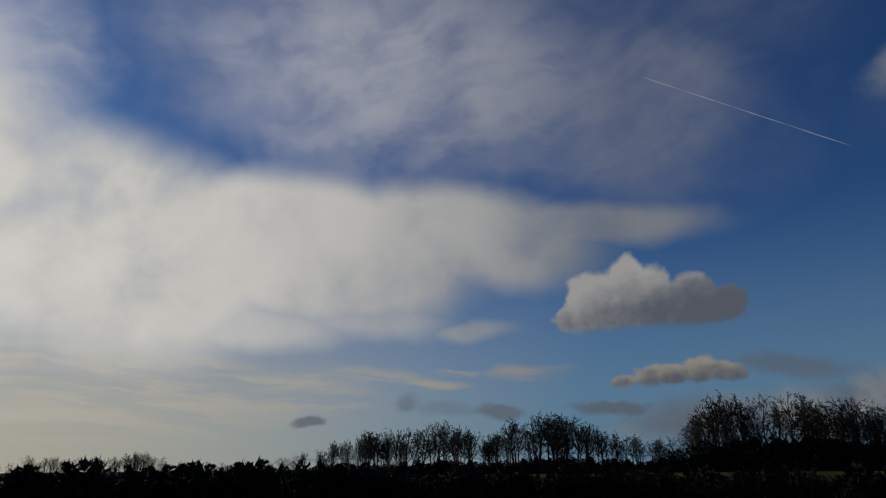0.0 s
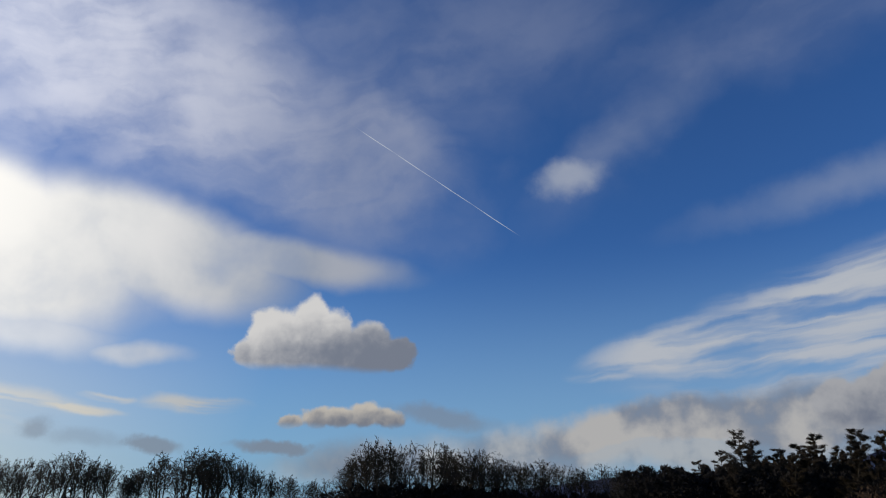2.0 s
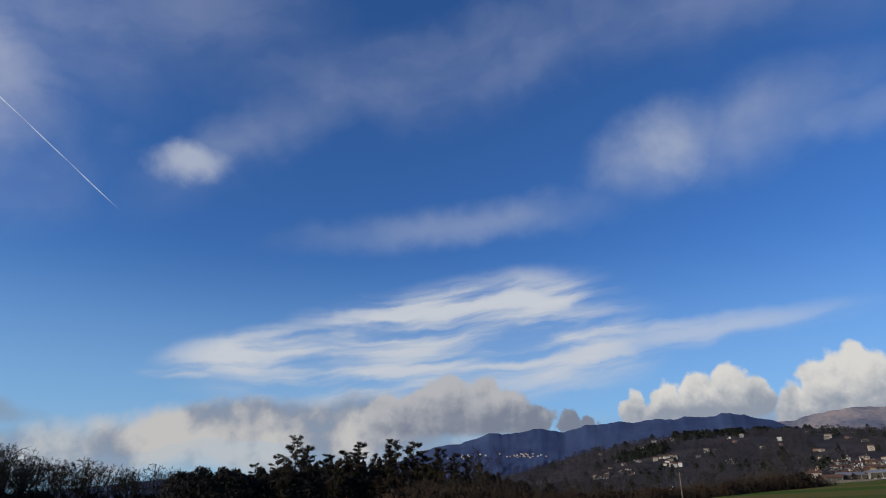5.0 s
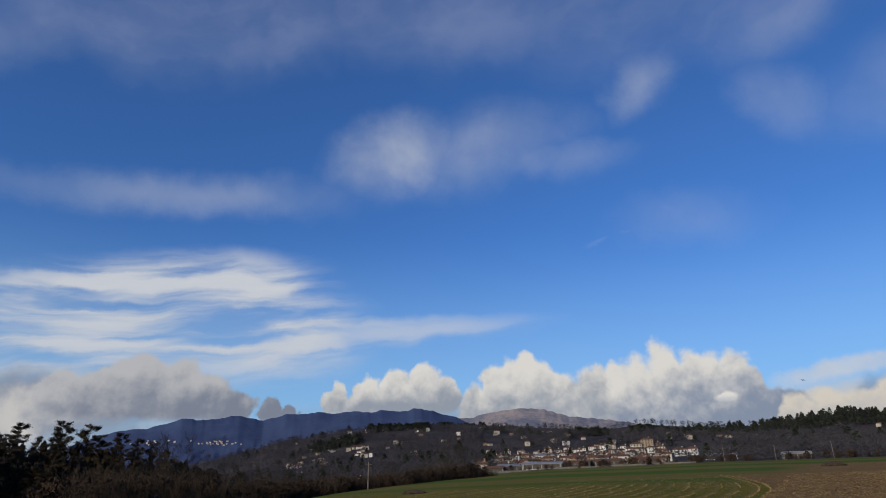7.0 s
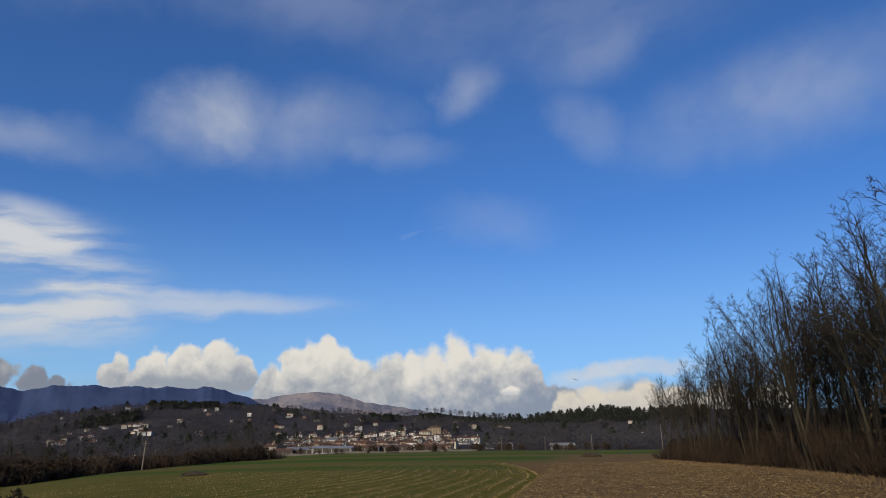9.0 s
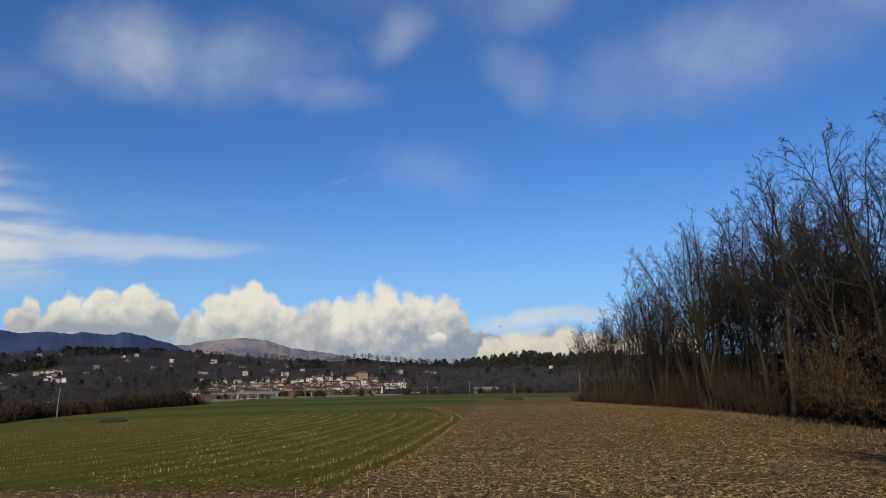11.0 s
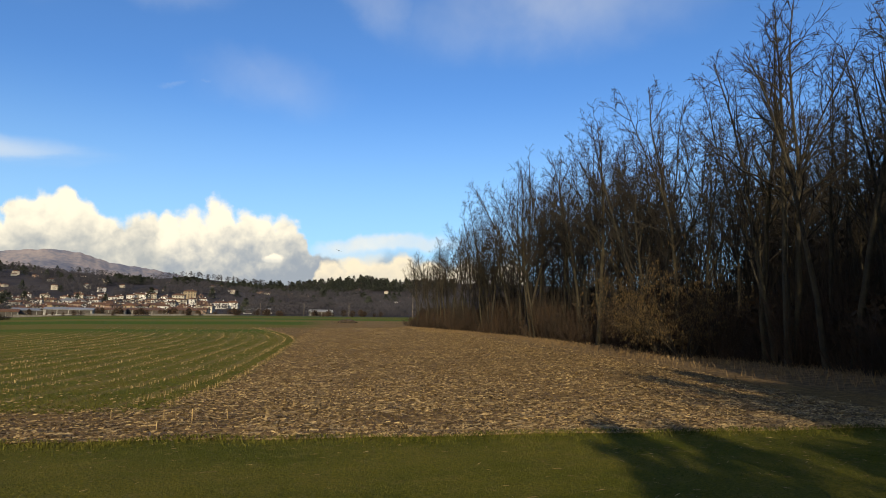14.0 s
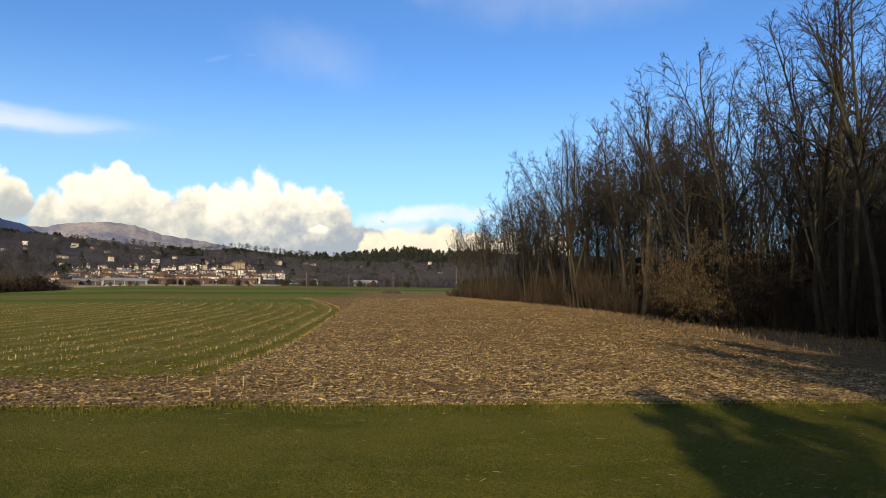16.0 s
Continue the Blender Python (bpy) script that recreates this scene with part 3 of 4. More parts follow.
tagged(scattered("wood_depth", shape, deep, TWIG), "deeper stand of bare trees in the wood", "woodland", kind="stuff")
# unseen dense trees where the wood goes on, added to shade the near ground
DENSE = [(*sq(11 + 0.4 * math.sin(i * 2.1), -16.8 - 1.1 * i), 18.5 + 1.5 * math.sin(i * 1.3)) for i in range(25)]
DENSE += [(*sq(-17 + 0.3 * math.sin(i), 0.3 - 0.9 * i), (10.6 if i < 6 else 17.0) + 0.15 * i + math.sin(i * 1.7)) for i in range(27)]
for i in range(8):
    s = rnd.uniform(-30, 0)
    q = -3.6 - 0.194 * s - (max(0, s + 12)) * 0.62 - rnd.uniform(0, 13)
    plant(rnd.choice(protos), *sq(s, q), rnd, 0.95)
for p in protos:
    drop_proto(p)


def brush(name, spots, mat, label, seed, stems=16, twigs=4, r0=0.02):
    """Leafless undergrowth: spots of x, y, height, width."""
    rnd = random.Random(seed)
    shapes = []
    for k in range(5):
        t = Tubes()
        for i in range(stems):
            a, o = rnd.uniform(0, 2 * math.pi), rnd.uniform(0, 0.5)
            st = bough(rnd, Vector((math.cos(a) * o, math.sin(a) * o, -0.02)), Vector((math.cos(a) * 0.35, math.sin(a) * 0.35, 1)), rnd.uniform(0.55, 1.05), 3, 0.2, 0.02)
            t.add(st, [r0, r0 * .8, r0 * .6, r0 * .3], 3)
            for m in range(twigs):
                p, d = along(st, rnd.uniform(0.2, 0.95))
                tw = bough(rnd, p, side_way(rnd, d, rnd.uniform(0.4, 1.0)), rnd.uniform(0.15, 0.35), 1, 0.1, 0.1)
                t.add(tw, [r0 * .6, r0 * .3], 3)
        shapes.append((np.array([tuple(v) for v in t.v]), np.array(t.f)))
    V, F, base = [], [], 0
    for x, y, h, w in spots:
        sv, sf = shapes[rnd.randrange(5)]
        a = rnd.uniform(0, 6.28)
        c, n = math.cos(a), math.sin(a)
        V.append(np.stack([(sv[:, 0] * c - sv[:, 1] * n) * w + x, (sv[:, 0] * n + sv[:, 1] * c) * w + y, sv[:, 2] * h + ground_z(x, y)], -1))
        F.append(sf + base)
        base += len(sv)
    return tagged(mesh_np(name, np.concatenate(V), np.concatenate(F), mat), label, "undergrowth", kind="stuff")


def polar_spots(rnd, n, az0, az1, r0, r1, h, w):
    out = []
    for i in range(n):
        a, r = radians(rnd.uniform(az0, az1)), rnd.uniform(r0, r1)
        out.append((r * math.sin(a), r * math.cos(a), h(math.degrees(a)) * rnd.uniform(0.6, 1.1), w))
    return out


def clump_shape(seed, pieces, spire, small=0.08, large=0.17):
    """A far tree or bush: a stem and a crown of many small ragged tufts."""
    rnd = random.Random(seed)
    V, F = [], []
    for i in range(pieces):
        t = rnd.random()
        z = 0.15 + 0.85 * t
        w = (1.05 - t) * 0.36 if spire else 0.42 * math.sqrt(max(0.05, 1 - (2 * t - 0.9) ** 2))
        a, o = rnd.uniform(0, 6.28), math.sqrt(rnd.random()) * w
        c = Vector((math.cos(a) * o, math.sin(a) * o, z))
        size = rnd.uniform(small, large)
        d = Vector((rnd.gauss(0, 1), rnd.gauss(0, 1), rnd.gauss(0.4, 1.0))).normalized()
        e = side_way(rnd, d, math.pi / 2) * size * 0.45
        m = len(V)
        V += [c - d * size + e, c - d * size * 0.8 - e, c + d * size * 1.2]
        F.append((m, m + 1, m + 2))
    m = len(V)
    V += [Vector((0.02, 0, 0)), Vector((-0.01, 0.018, 0)), Vector((-0.01, -0.018, 0)), Vector((0, 0, 0.7))]
    F += [(m, m + 1, m + 3), (m + 1, m + 2, m + 3), (m + 2, m, m + 3)]
    return np.array([tuple(v) for v in V]), np.array(F)


def thicket(name, path, width, mat, label, seed, pieces=60, step=3, small=0.05, large=0.11):
    """A dense, ragged mass of brambles along a path of x, y, height."""
    rnd = random.Random(seed)
    spots = []
    for x, y, h in path:
        for k in range(step):
            px, py = x + rnd.uniform(-1, 1) * width, y + rnd.uniform(-1, 1) * width
            hh = h * rnd.uniform(0.7, 1.25)
            spots.append((px, py, ground_z(px, py) - 0.25 * hh, rnd.uniform(0, 6.3), hh * rnd.uniform(0.9, 1.3), hh * 1.25))
    return tagged(scattered(name, clump_shape(seed, pieces * 3, False, small, large), spots, mat), label, "thicket", kind="stuff")


# near-black base colour puts the thickets' deep shade into the material
SHADE_BRAMBLE = material("shade_bramble", (0.005, 0.004, 0.003), (0.013, 0.009, 0.006), 0.5, 0.95, 1.0, 6.0)

spots = []
for i in range(700):
    s = rnd.uniform(13, 142)
    x, y = sq(s, wood_edge(s) - abs(rnd.gauss(0, 4.0)))
    spots.append((x, y, rnd.uniform(1.4, 5.0) * (1 if s < 110 else 0.75) * (0.95 + 0.9 * noise.noise(Vector((s * 0.21, 4.0, 1.0)))), rnd.uniform(1.6, 3.0)))
brush("undergrowth", spots, BRUSH, "tangled brown leafless undergrowth along the wood", 5, 15, 4, 0.010)
spots = []
for i in range(190):
    s = rnd.uniform(15, 138)
    x, y = sq(s, wood_edge(s) - rnd.uniform(0.5, 14))
    spots.append((x, y, wood_height(s) * rnd.uniform(0.22, 0.42), 2.2))
for i in range(150):
    s = rnd.uniform(17, 64)
    x, y = sq(s, wood_edge(s) - rnd.uniform(5, 20))
    spots.append((x, y, wood_height(s) * rnd.uniform(0.35, 0.62), 2.6))
brush("saplings", spots, TWIG, "thin leafless saplings crowding the wood", 8, 7, 9, 0.011)
path = []
for i in range(130):
    s = 12 + i
    path.append((*sq(s, wood_edge(s) - 6.0), 3.0))
thicket("wood_thicket", path, 3.0, BRUSH, "dark brambles filling the floor of the wood", 3, 110, 3)
# dense crowns for the unseen trees that cast the shade
shade_spots = []
for x, y, h in DENSE:
    for k in range(2):
        px, py, hh = x + rnd.uniform(-0.8, 0.8), y + rnd.uniform(-0.8, 0.8), h * rnd.uniform(0.75, 1.1)
        shade_spots.append((px, py, ground_z(px, py) - 0.12 * hh, rnd.uniform(0, 6.3), rnd.uniform(3.0, 4.2), hh))
tagged(scattered("ivy_trees", clump_shape(5, 700, False, 0.025, 0.06), shade_spots, SHADE_BRAMBLE), "unseen dense trees added to shade the grass", "woodland", kind="stuff")
# dark fill whose colour stands in for shade deep in the wood
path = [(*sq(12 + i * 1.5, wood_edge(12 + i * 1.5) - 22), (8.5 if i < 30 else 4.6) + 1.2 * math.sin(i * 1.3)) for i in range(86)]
thicket("wood_understorey", path, 5.0, SHADE_BRAMBLE, "understorey coloured near-black for the wood's deep shade", 4, 220, 3, 0.025, 0.06)

# near-black mass added behind, closing bright gaps between the trunks
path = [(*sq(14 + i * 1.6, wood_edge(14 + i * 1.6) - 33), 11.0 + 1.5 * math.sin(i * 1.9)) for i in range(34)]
thicket("wood_backdrop", path, 4.0, SHADE_BRAMBLE, "near-black mass added to darken the back of the wood", 6, 260, 3, 0.018, 0.045)

# ---- the dark line of trees across the meadow ----
protos = [bare_tree(50 + i, 14.0, 15, 0.32, 0.27, 5, 4, 0.2, 0.9, 0.04, "dark bare tree against the bright sky", 0.07) for i in range(7)]
for p in protos:
    tagged(p, group="trees of the far hedgerow")


def skyline_left(az):
    """The height of the tree line over the horizon, in degrees."""
    return float(np.interp(az, [-45, -34, -31, -28, -26.5, -24, -22, -20.5, -17.5, -16, -13, -10.5, -6.5, -3, -0.8, 1.5, 3.7, 5.5, 8.5, 11.8, 13.5, 17, 19.3, 20.8, 23.5, 26, 30, 33.2, 38, 42, 47, 50],
                           [0.6, 0.5, 1.2, 0.9, 1.1, 1.4, 1.1, 0.3, 0.1, 0.5, 1.0, 1.7, 2.9, 3.3, 3.7, 3.3, 2.4, 3.5, 4.2, 3.6, 2.6, 2.1, 2.4, 4.4, 4.9, 4.8, 4.5, 3.8, 3.3, 3.1, 2.6, 2.8]))


def hedge_tree(az, r, f):
    a = radians(az)
    return r * math.sin(a), r * math.cos(a), (1.6 + r * math.tan(radians(skyline_left(az)))) * f


for i in range(72):
    x, y, h = hedge_tree(-46 + i * 1.3 + rnd.uniform(-0.45, 0.45), 172 + rnd.uniform(-4, 4), rnd.uniform(0.84, 1.04))
    plant(rnd.choice(protos), x, y, rnd, max(h, 3.4) / 12.9, 1.5, 1.35)
rows = []
for i in range(330):
    x, y, h = hedge_tree(rnd.uniform(-47, 48), rnd.uniform(176, 198), rnd.uniform(0.62, 1.0))
    h = max(h, 2.8)
    rows.append((x, y, ground_z(x, y), rnd.uniform(0, 6.3), h / 12.9 * rnd.uniform(0.9, 1.4), h / 12.9))
thin = bare_tree(58, 14.0, 14, 0.25, 0.28, 4, 3, 0.18, 1.0, 0.04)
shape = tree_shape(thin)
drop_proto(thin)
tagged(scattered("hedgerow_depth", shape, rows, TWIG), "rows of dark bare trees behind the hedgerow", "woodland", kind="stuff")
for p in protos:
    drop_proto(p)
spots = polar_spots(rnd, 420, -50, 62, 164, 178, lambda a: 0.9 + 0.22 * (1.6 + 175 * math.tan(radians(skyline_left(a)))), 2.5)
brush("hedgerow_undergrowth", spots, BRUSH, "dark tangled hedgerow undergrowth below bare trees", 6, 14, 4, 0.02)
path = []
for i in range(230):
    a = -52 + i * 0.5
    path.append((172 * math.sin(radians(a)), 172 * math.cos(radians(a)), (0.2 + 0.14 * min(1, max(0, (a - 12) / 10))) * (1.6 + 172 * math.tan(radians(max(skyline_left(a), 0.9)))) + 0.4))
thicket("hedgerow_thicket", path, 5.0, SHADE_BRAMBLE, "dense dark brambles under the hedgerow trees", 8, 60, 4)
# near-black hedge, added so that the lit grass behind it stays hidden
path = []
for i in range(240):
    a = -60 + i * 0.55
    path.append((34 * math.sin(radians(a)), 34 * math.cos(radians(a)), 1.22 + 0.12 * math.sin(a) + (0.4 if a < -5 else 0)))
thicket("meadow_thicket", path, 2.0, SHADE_BRAMBLE, "low near-black hedge added to hide the lit meadow", 9, 60, 2)
brush("meadow_brush", polar_spots(rnd, 130, -58, 70, 32.5, 36, lambda a: 1.6, 1.3), BRUSH, "thin leafless shoots in the added meadow hedge", 12, 14, 5, 0.012)


# ---- dark conifers ----
def conifer(seed, height=15.0, label="dark brown-green conifer with layered boughs", width=0.2):
    rnd = random.Random(seed)
    top = tagged(new("conifer"), label, "tree", "conifers by the meadow")
    trunk, boughs = Tubes(), Tubes()
    st = bough(rnd, Vector((0, 0, -0.3)), Vector((0, 0, 1)), height, 10, 0.04, 0.05)
    trunk.add(st, [0.2 * (1 - 0.9 * i / 10) + 0.01 for i in range(11)], 6)
    V, F = [], []
    for i in range(58):
        f = 0.1 + 0.89 * (i + rnd.random()) / 58
        p, d = along(st, min(f, 0.99))
        ln = height * width * ((1.04 - f) ** 0.6 + 0.06) * rnd.uniform(0.45, 1.25)
        b = bough(rnd, p, side_way(rnd, d, rnd.uniform(1.0, 1.5)), ln, 5, 0.13, 0.06)
        boughs.add(b, [0.05, 0.042, 0.034, 0.026, 0.018, 0.01], 3)
        for j in range(max(4, int(ln * 4))):
            c, e = along(b, rnd.uniform(0.25, 1.0) ** 0.7 * 0.99)
            out = side_way(rnd, e, rnd.uniform(0.3, 1.0))
            out.z *= 0.4
            spray = [c, c + out * rnd.uniform(0.3, 0.75) + Vector((0, 0, 0.08))]
            boughs.add(spray, [0.014, 0.006], 3)
            for k in range(30):
                q = spray[0].lerp(spray[1], rnd.uniform(0.0, 1.1)) + Vector((rnd.gauss(0, .2), rnd.gauss(0, .2), rnd.gauss(0.05, .11)))
                w = Vector((rnd.gauss(0, 1), rnd.gauss(0, 1), rnd.gauss(0.3, 0.6))).normalized()
                h = w.orthogonal().normalized() * 0.05
                m = len(V)
                V.extend([q - w * 0.16, q + h, q + w * 0.2, q - h])
                F.append((m, m + 1, m + 2, m + 3))
    for name, ob in (("trunk", trunk.object("trunk", BARK)), ("bough", boughs.object("bough", TWIG)), ("foliage", mesh_object("foliage", V, F, NEEDLE))):
        ob.parent = top
    return top


protos = [conifer(70 + i, 14.5 + i % 2, width=0.23 + 0.05 * (i % 3)) for i in range(6)]
for a, el, r in ((48.5, 3.6, 150), (49.8, 4.3, 148), (51.3, 5.3, 146), (52.3, 4.9, 150), (53.6, 4.3, 148), (55.0, 4.6, 152), (56.6, 5.2, 147), (57.6, 4.4, 150), (58.9, 5.2, 149), (59.8, 5.0, 146),
                 (60.7, 5.3, 148), (61.9, 4.6, 152), (63.0, 4.5, 147), (64.4, 4.3, 150), (65.6, 3.8, 152), (54.3, 3.6, 140), (58.2, 3.8, 141), (62.3, 3.5, 141), (50.5, 3.4, 141), (66.8, 3.3, 147)):
    x, y = r * math.sin(radians(a)), r * math.cos(radians(a))
    plant(rnd.choice(protos), x, y, rnd, (1.6 + r * math.tan(radians(el))) / 14.6, 1.0)
for p in protos:
    drop_proto(p)
path = [(147 * math.sin(radians(44 + i * 0.5)), 146 * math.cos(radians(44 + i * 0.5)), 8.2 - 0.05 * i) for i in range(56)]
thicket("conifer_thicket", path, 5.0, SHADE_BRAMBLE, "dark undergrowth between the conifers", 14, 300, 4, 0.018, 0.045)

back = []
for i in range(130):
    a, r = radians(rnd.uniform(45.5, 68)), rnd.uniform(153, 166)
    h = (1.6 + r * math.tan(radians(4.2 - 0.12 * abs(math.degrees(a) - 57)))) * rnd.uniform(0.7, 1.0)
    back.append((r * math.sin(a), r * math.cos(a), -0.3, rnd.uniform(0, 6.3), h * 0.75, h))
tagged(scattered("conifer_depth", clump_shape(6, 900, True, 0.025, 0.06), back, NEEDLE), "dense dark conifers behind the front rank", "woodland", kind="stuff")

# ---- brown scrub along the lower field edge ----
def scrub_top(az):
    return float(np.interp(az, [60, 66, 70, 74, 78, 82, 86, 90, 92.5], [3.0, 3.1, 2.5, 2.0, 2.1, 2.0, 2.6, 3.0, 1.8]))


def edge_r(az):
    return float(np.interp(az, [60, 73, 80, 88, 97], [92, 107, 137, 202, 272]))


spots = []
for i in range(420):
    a = rnd.uniform(60, 92.5)
    r = edge_r(a) + rnd.uniform(3, 26)
    x, y = r * math.sin(radians(a)), r * math.cos(radians(a))
    h = max(1.2, 1.6 + r * math.tan(radians(scrub_top(a))) - ground_z(x, y)) * rnd.uniform(0.45, 1.05)
    spots.append((x, y, h, h * 0.45))
brush("scrub", spots, TAN_BRUSH, "brown leafless scrub and saplings below the field", 21, 13, 4, 0.010)
path = []
for i in range(130):
    a = 60 + i * 0.25
    r = edge_r(a) + 14
    x, y = r * math.sin(radians(a)), r * math.cos(radians(a))
    path.append((x, y, 0.5 * max(1.5, 1.6 + r * math.tan(radians(scrub_top(a))) - ground_z(x, y))))
thicket("scrub_thicket", path, 4.0, BRUSH, "dense brown scrub bordering the field", 17)
protos = [bare_tree(90 + i, 11.0, 13, 0.2, 0.3, 6, 4, 0.10, 0.8, 0.018, "slender bare tree in the brown scrub") for i in range(3)]
for p in protos:
    tagged(p, group="trees in the scrub")
for a, el in ((64, 4.0), (66.9, 4.7), (67.6, 4.5), (69.2, 3.6), (71, 3.3), (73, 2.6), (76, 2.4), (78.5, 2.3), (84, 2.8), (87, 3.3), (88.4, 3.9), (89.3, 4.2), (90.2, 4.0), (91.0, 3.4), (75, 2.2), (80.3, 2.2)):
    r = edge_r(a) + rnd.uniform(8, 24)
    x, y = r * math.sin(radians(a)), r * math.cos(radians(a))
    plant(rnd.choice(protos), x, y, rnd, (1.6 + r * math.tan(radians(el)) - ground_z(x, y)) / 10.6)
for p in protos:
    drop_proto(p)


# ---- woods on the hills ----
def hill_spots(rnd, n, az0, az1, r0, r1, h0, h1, keep):
    out = []
    while len(out) < n:
        a = rnd.uniform(az0, az1)
        r = r0 + (r1 - r0) * rnd.random() ** 0.85
        if not keep(a, r, rnd):
            continue
        x, y = r * math.sin(radians(a)), r * math.cos(radians(a))
        h = rnd.uniform(h0, h1)
        out.append((x, y, ground_z(x, y) - 0.3, rnd.uniform(0, 6.3), h * rnd.uniform(0.8, 1.2), h))
    return out


# bluish base colour carries the haze over the hillside woods
HILL_BARE_HAZED = material("hill_bare_hazed", (0.024, 0.024, 0.032), (0.042, 0.039, 0.047), 0.02, 0.95)
HILL_DARK = material("hill_evergreen", (0.010, 0.014, 0.012), (0.024, 0.029, 0.020), 0.02, 0.95)


def patchy(a, r, rnd):
    town = 91 < a < 109.5 and r < 900
    n = noise.noise(Vector((a * 0.35, math.log(r) * 6, 2.0)))
    return rnd.random() < (0.06 if town else 0.55 + 1.6 * n)


tagged(scattered("hill_wood", clump_shape(1, 95, False, 0.035, 0.09), hill_spots(rnd, 9000, 70, 128, 440, 1560, 6, 11, patchy), HILL_BARE_HAZED),
       "leafless hillside woods, haze painted in as blue-grey", "woodland", kind="stuff")


def dark_stand(a, r, rnd):
    n = noise.noise(Vector((a * 0.55, r * 0.006, 8.0)))
    ridge = 113 < a < 127 and 1360 < r < 1500
    knolls = 99.5 < a < 113 and 1080 < r < 1480 and n > 0.02
    spur = (77.5 < a < 81.5 and 1250 < r < 1330) or (82 < a < 92 and 1380 < r < 1560 and n > -0.15)
    return ridge or knolls or spur or rnd.random() < (0.06 if n > 0.25 else 0.01)


tagged(scattered("hill_evergreens", clump_shape(4, 150, True, 0.05, 0.12), [(x, y, z, t, w * 1.5, h) for x, y, z, t, w, h in hill_spots(rnd, 1700, 70, 128, 520, 1560, 8, 15, dark_stand)], HILL_DARK),
       "dark evergreen stands along the ridges", "woodland", kind="stuff")


# ---- the town ----
def box_part(name, parent, mat, x0, x1, y0, y1, z0, z1):
    V = [(x, y, z) for z in (z0, z1) for x, y in ((x0, y0), (x1, y0), (x1, y1), (x0, y1))]
    F = [(3, 2, 1, 0), (4, 5, 6, 7), (0, 1, 5, 4), (1, 2, 6, 5), (2, 3, 7, 6), (3, 0, 4, 7)]
    ob = mesh_object(name, V, F, mat)
    ob.parent = parent
    return ob


def roof_part(parent, mat, w, d, z, rise, over, hip):
    a, b, c = w / 2 + over, d / 2 + over, (w / 2 + over) * (0.45 if hip else 1.0)
    t = 0.22
    V = [(-a, -b, z), (a, -b, z), (a, b, z), (-a, b, z), (-c, 0, z + rise), (c, 0, z + rise)]
    V += [(x, y, h - t) for x, y, h in V[:4]]
    F = [(0, 1, 5, 4), (2, 3, 4, 5), (1, 2, 5), (3, 0, 4), (6, 9, 8, 7), (0, 6, 7, 1), (1, 7, 8, 2), (2, 8, 9, 3), (3, 9, 6, 0)]
    ob = mesh_object("roof", V, F, mat)
    ob.parent = parent
    return ob


PAINTS = [material("plaster_" + n, d, l, 0.4, 0.85) for n, d, l in (
    ("white", (0.34, 0.335, 0.33), (0.52, 0.51, 0.50)), ("cream", (0.25, 0.225, 0.19), (0.36, 0.33, 0.28)), ("ochre", (0.20, 0.15, 0.10), (0.28, 0.22, 0.15)),
    ("salmon", (0.18, 0.12, 0.09), (0.25, 0.175, 0.135)), ("grey", (0.15, 0.15, 0.145), (0.25, 0.245, 0.235)))]
ROOF_TILE = material("roof_tile", (0.060, 0.028, 0.016), (0.120, 0.060, 0.037), 0.8, 0.9)
ROOF_METAL = material("roof_metal", (0.111, 0.115, 0.120), (0.194, 0.199, 0.203), 0.2, 0.5)
GLASS_DARK = material("window_glass", (0.02, 0.022, 0.025), (0.05, 0.055, 0.06), 1.0, 0.15, spec=0.5)
DARK_OPENING = material("dark_shed", (0.03, 0.028, 0.025), (0.07, 0.06, 0.055), 0.5, 0.9)


def house(az, r, w, d, floors, paint, turn, hip, label, windows=True, roof=None, rise=None, name="house", category="house"):
    x, y = r * math.sin(radians(az)), r * math.cos(radians(az))
    top = tagged(new(name), label, category, "houses of the town")
    h = floors * 2.6 + 0.2
    wall = box_part("wall", top, paint, -w / 2, w / 2, -d / 2, d / 2, -2.5, h)
    rf = roof_part(top, roof or ROOF_TILE, w, d, h + 0.22, rise or min(w, d) * 0.22, 0.6, hip)
    if windows:
        cols = max(2, int(w / 3.2))
        for f in range(floors):
            for c in range(cols):
                cx = -w / 2 + (c + 0.5) * w / cols
                z = 0.8 + f * 2.6
                box_part("window", top, GLASS_DARK, cx - 0.55, cx + 0.55, -d / 2 - 0.04, -d / 2 + 0.1, z, z + 1.5)
        box_part("chimney", rf, paint, w * 0.2, w * 0.2 + 0.7, -0.35, 0.35, h + 0.4, h + min(w, d) * 0.22 + 1.3)
    top.matrix_world = pose(x, y, ground_z(x, y), 0, 0, -az + turn)
    return top


NAMES = ("white", "cream", "ochre", "salmon", "grey")


def town_house(az, r, k, w, d, floors, turn, hip=True, windows=True):
    size = "low" if floors == 1 else "two-storey" if floors == 2 else "tall"
    return house(az, r, w, d, floors, PAINTS[k], turn, hip, f"{size} {NAMES[k]} plastered house with a terracotta roof", windows)


rnd = random.Random(77)
taken = []
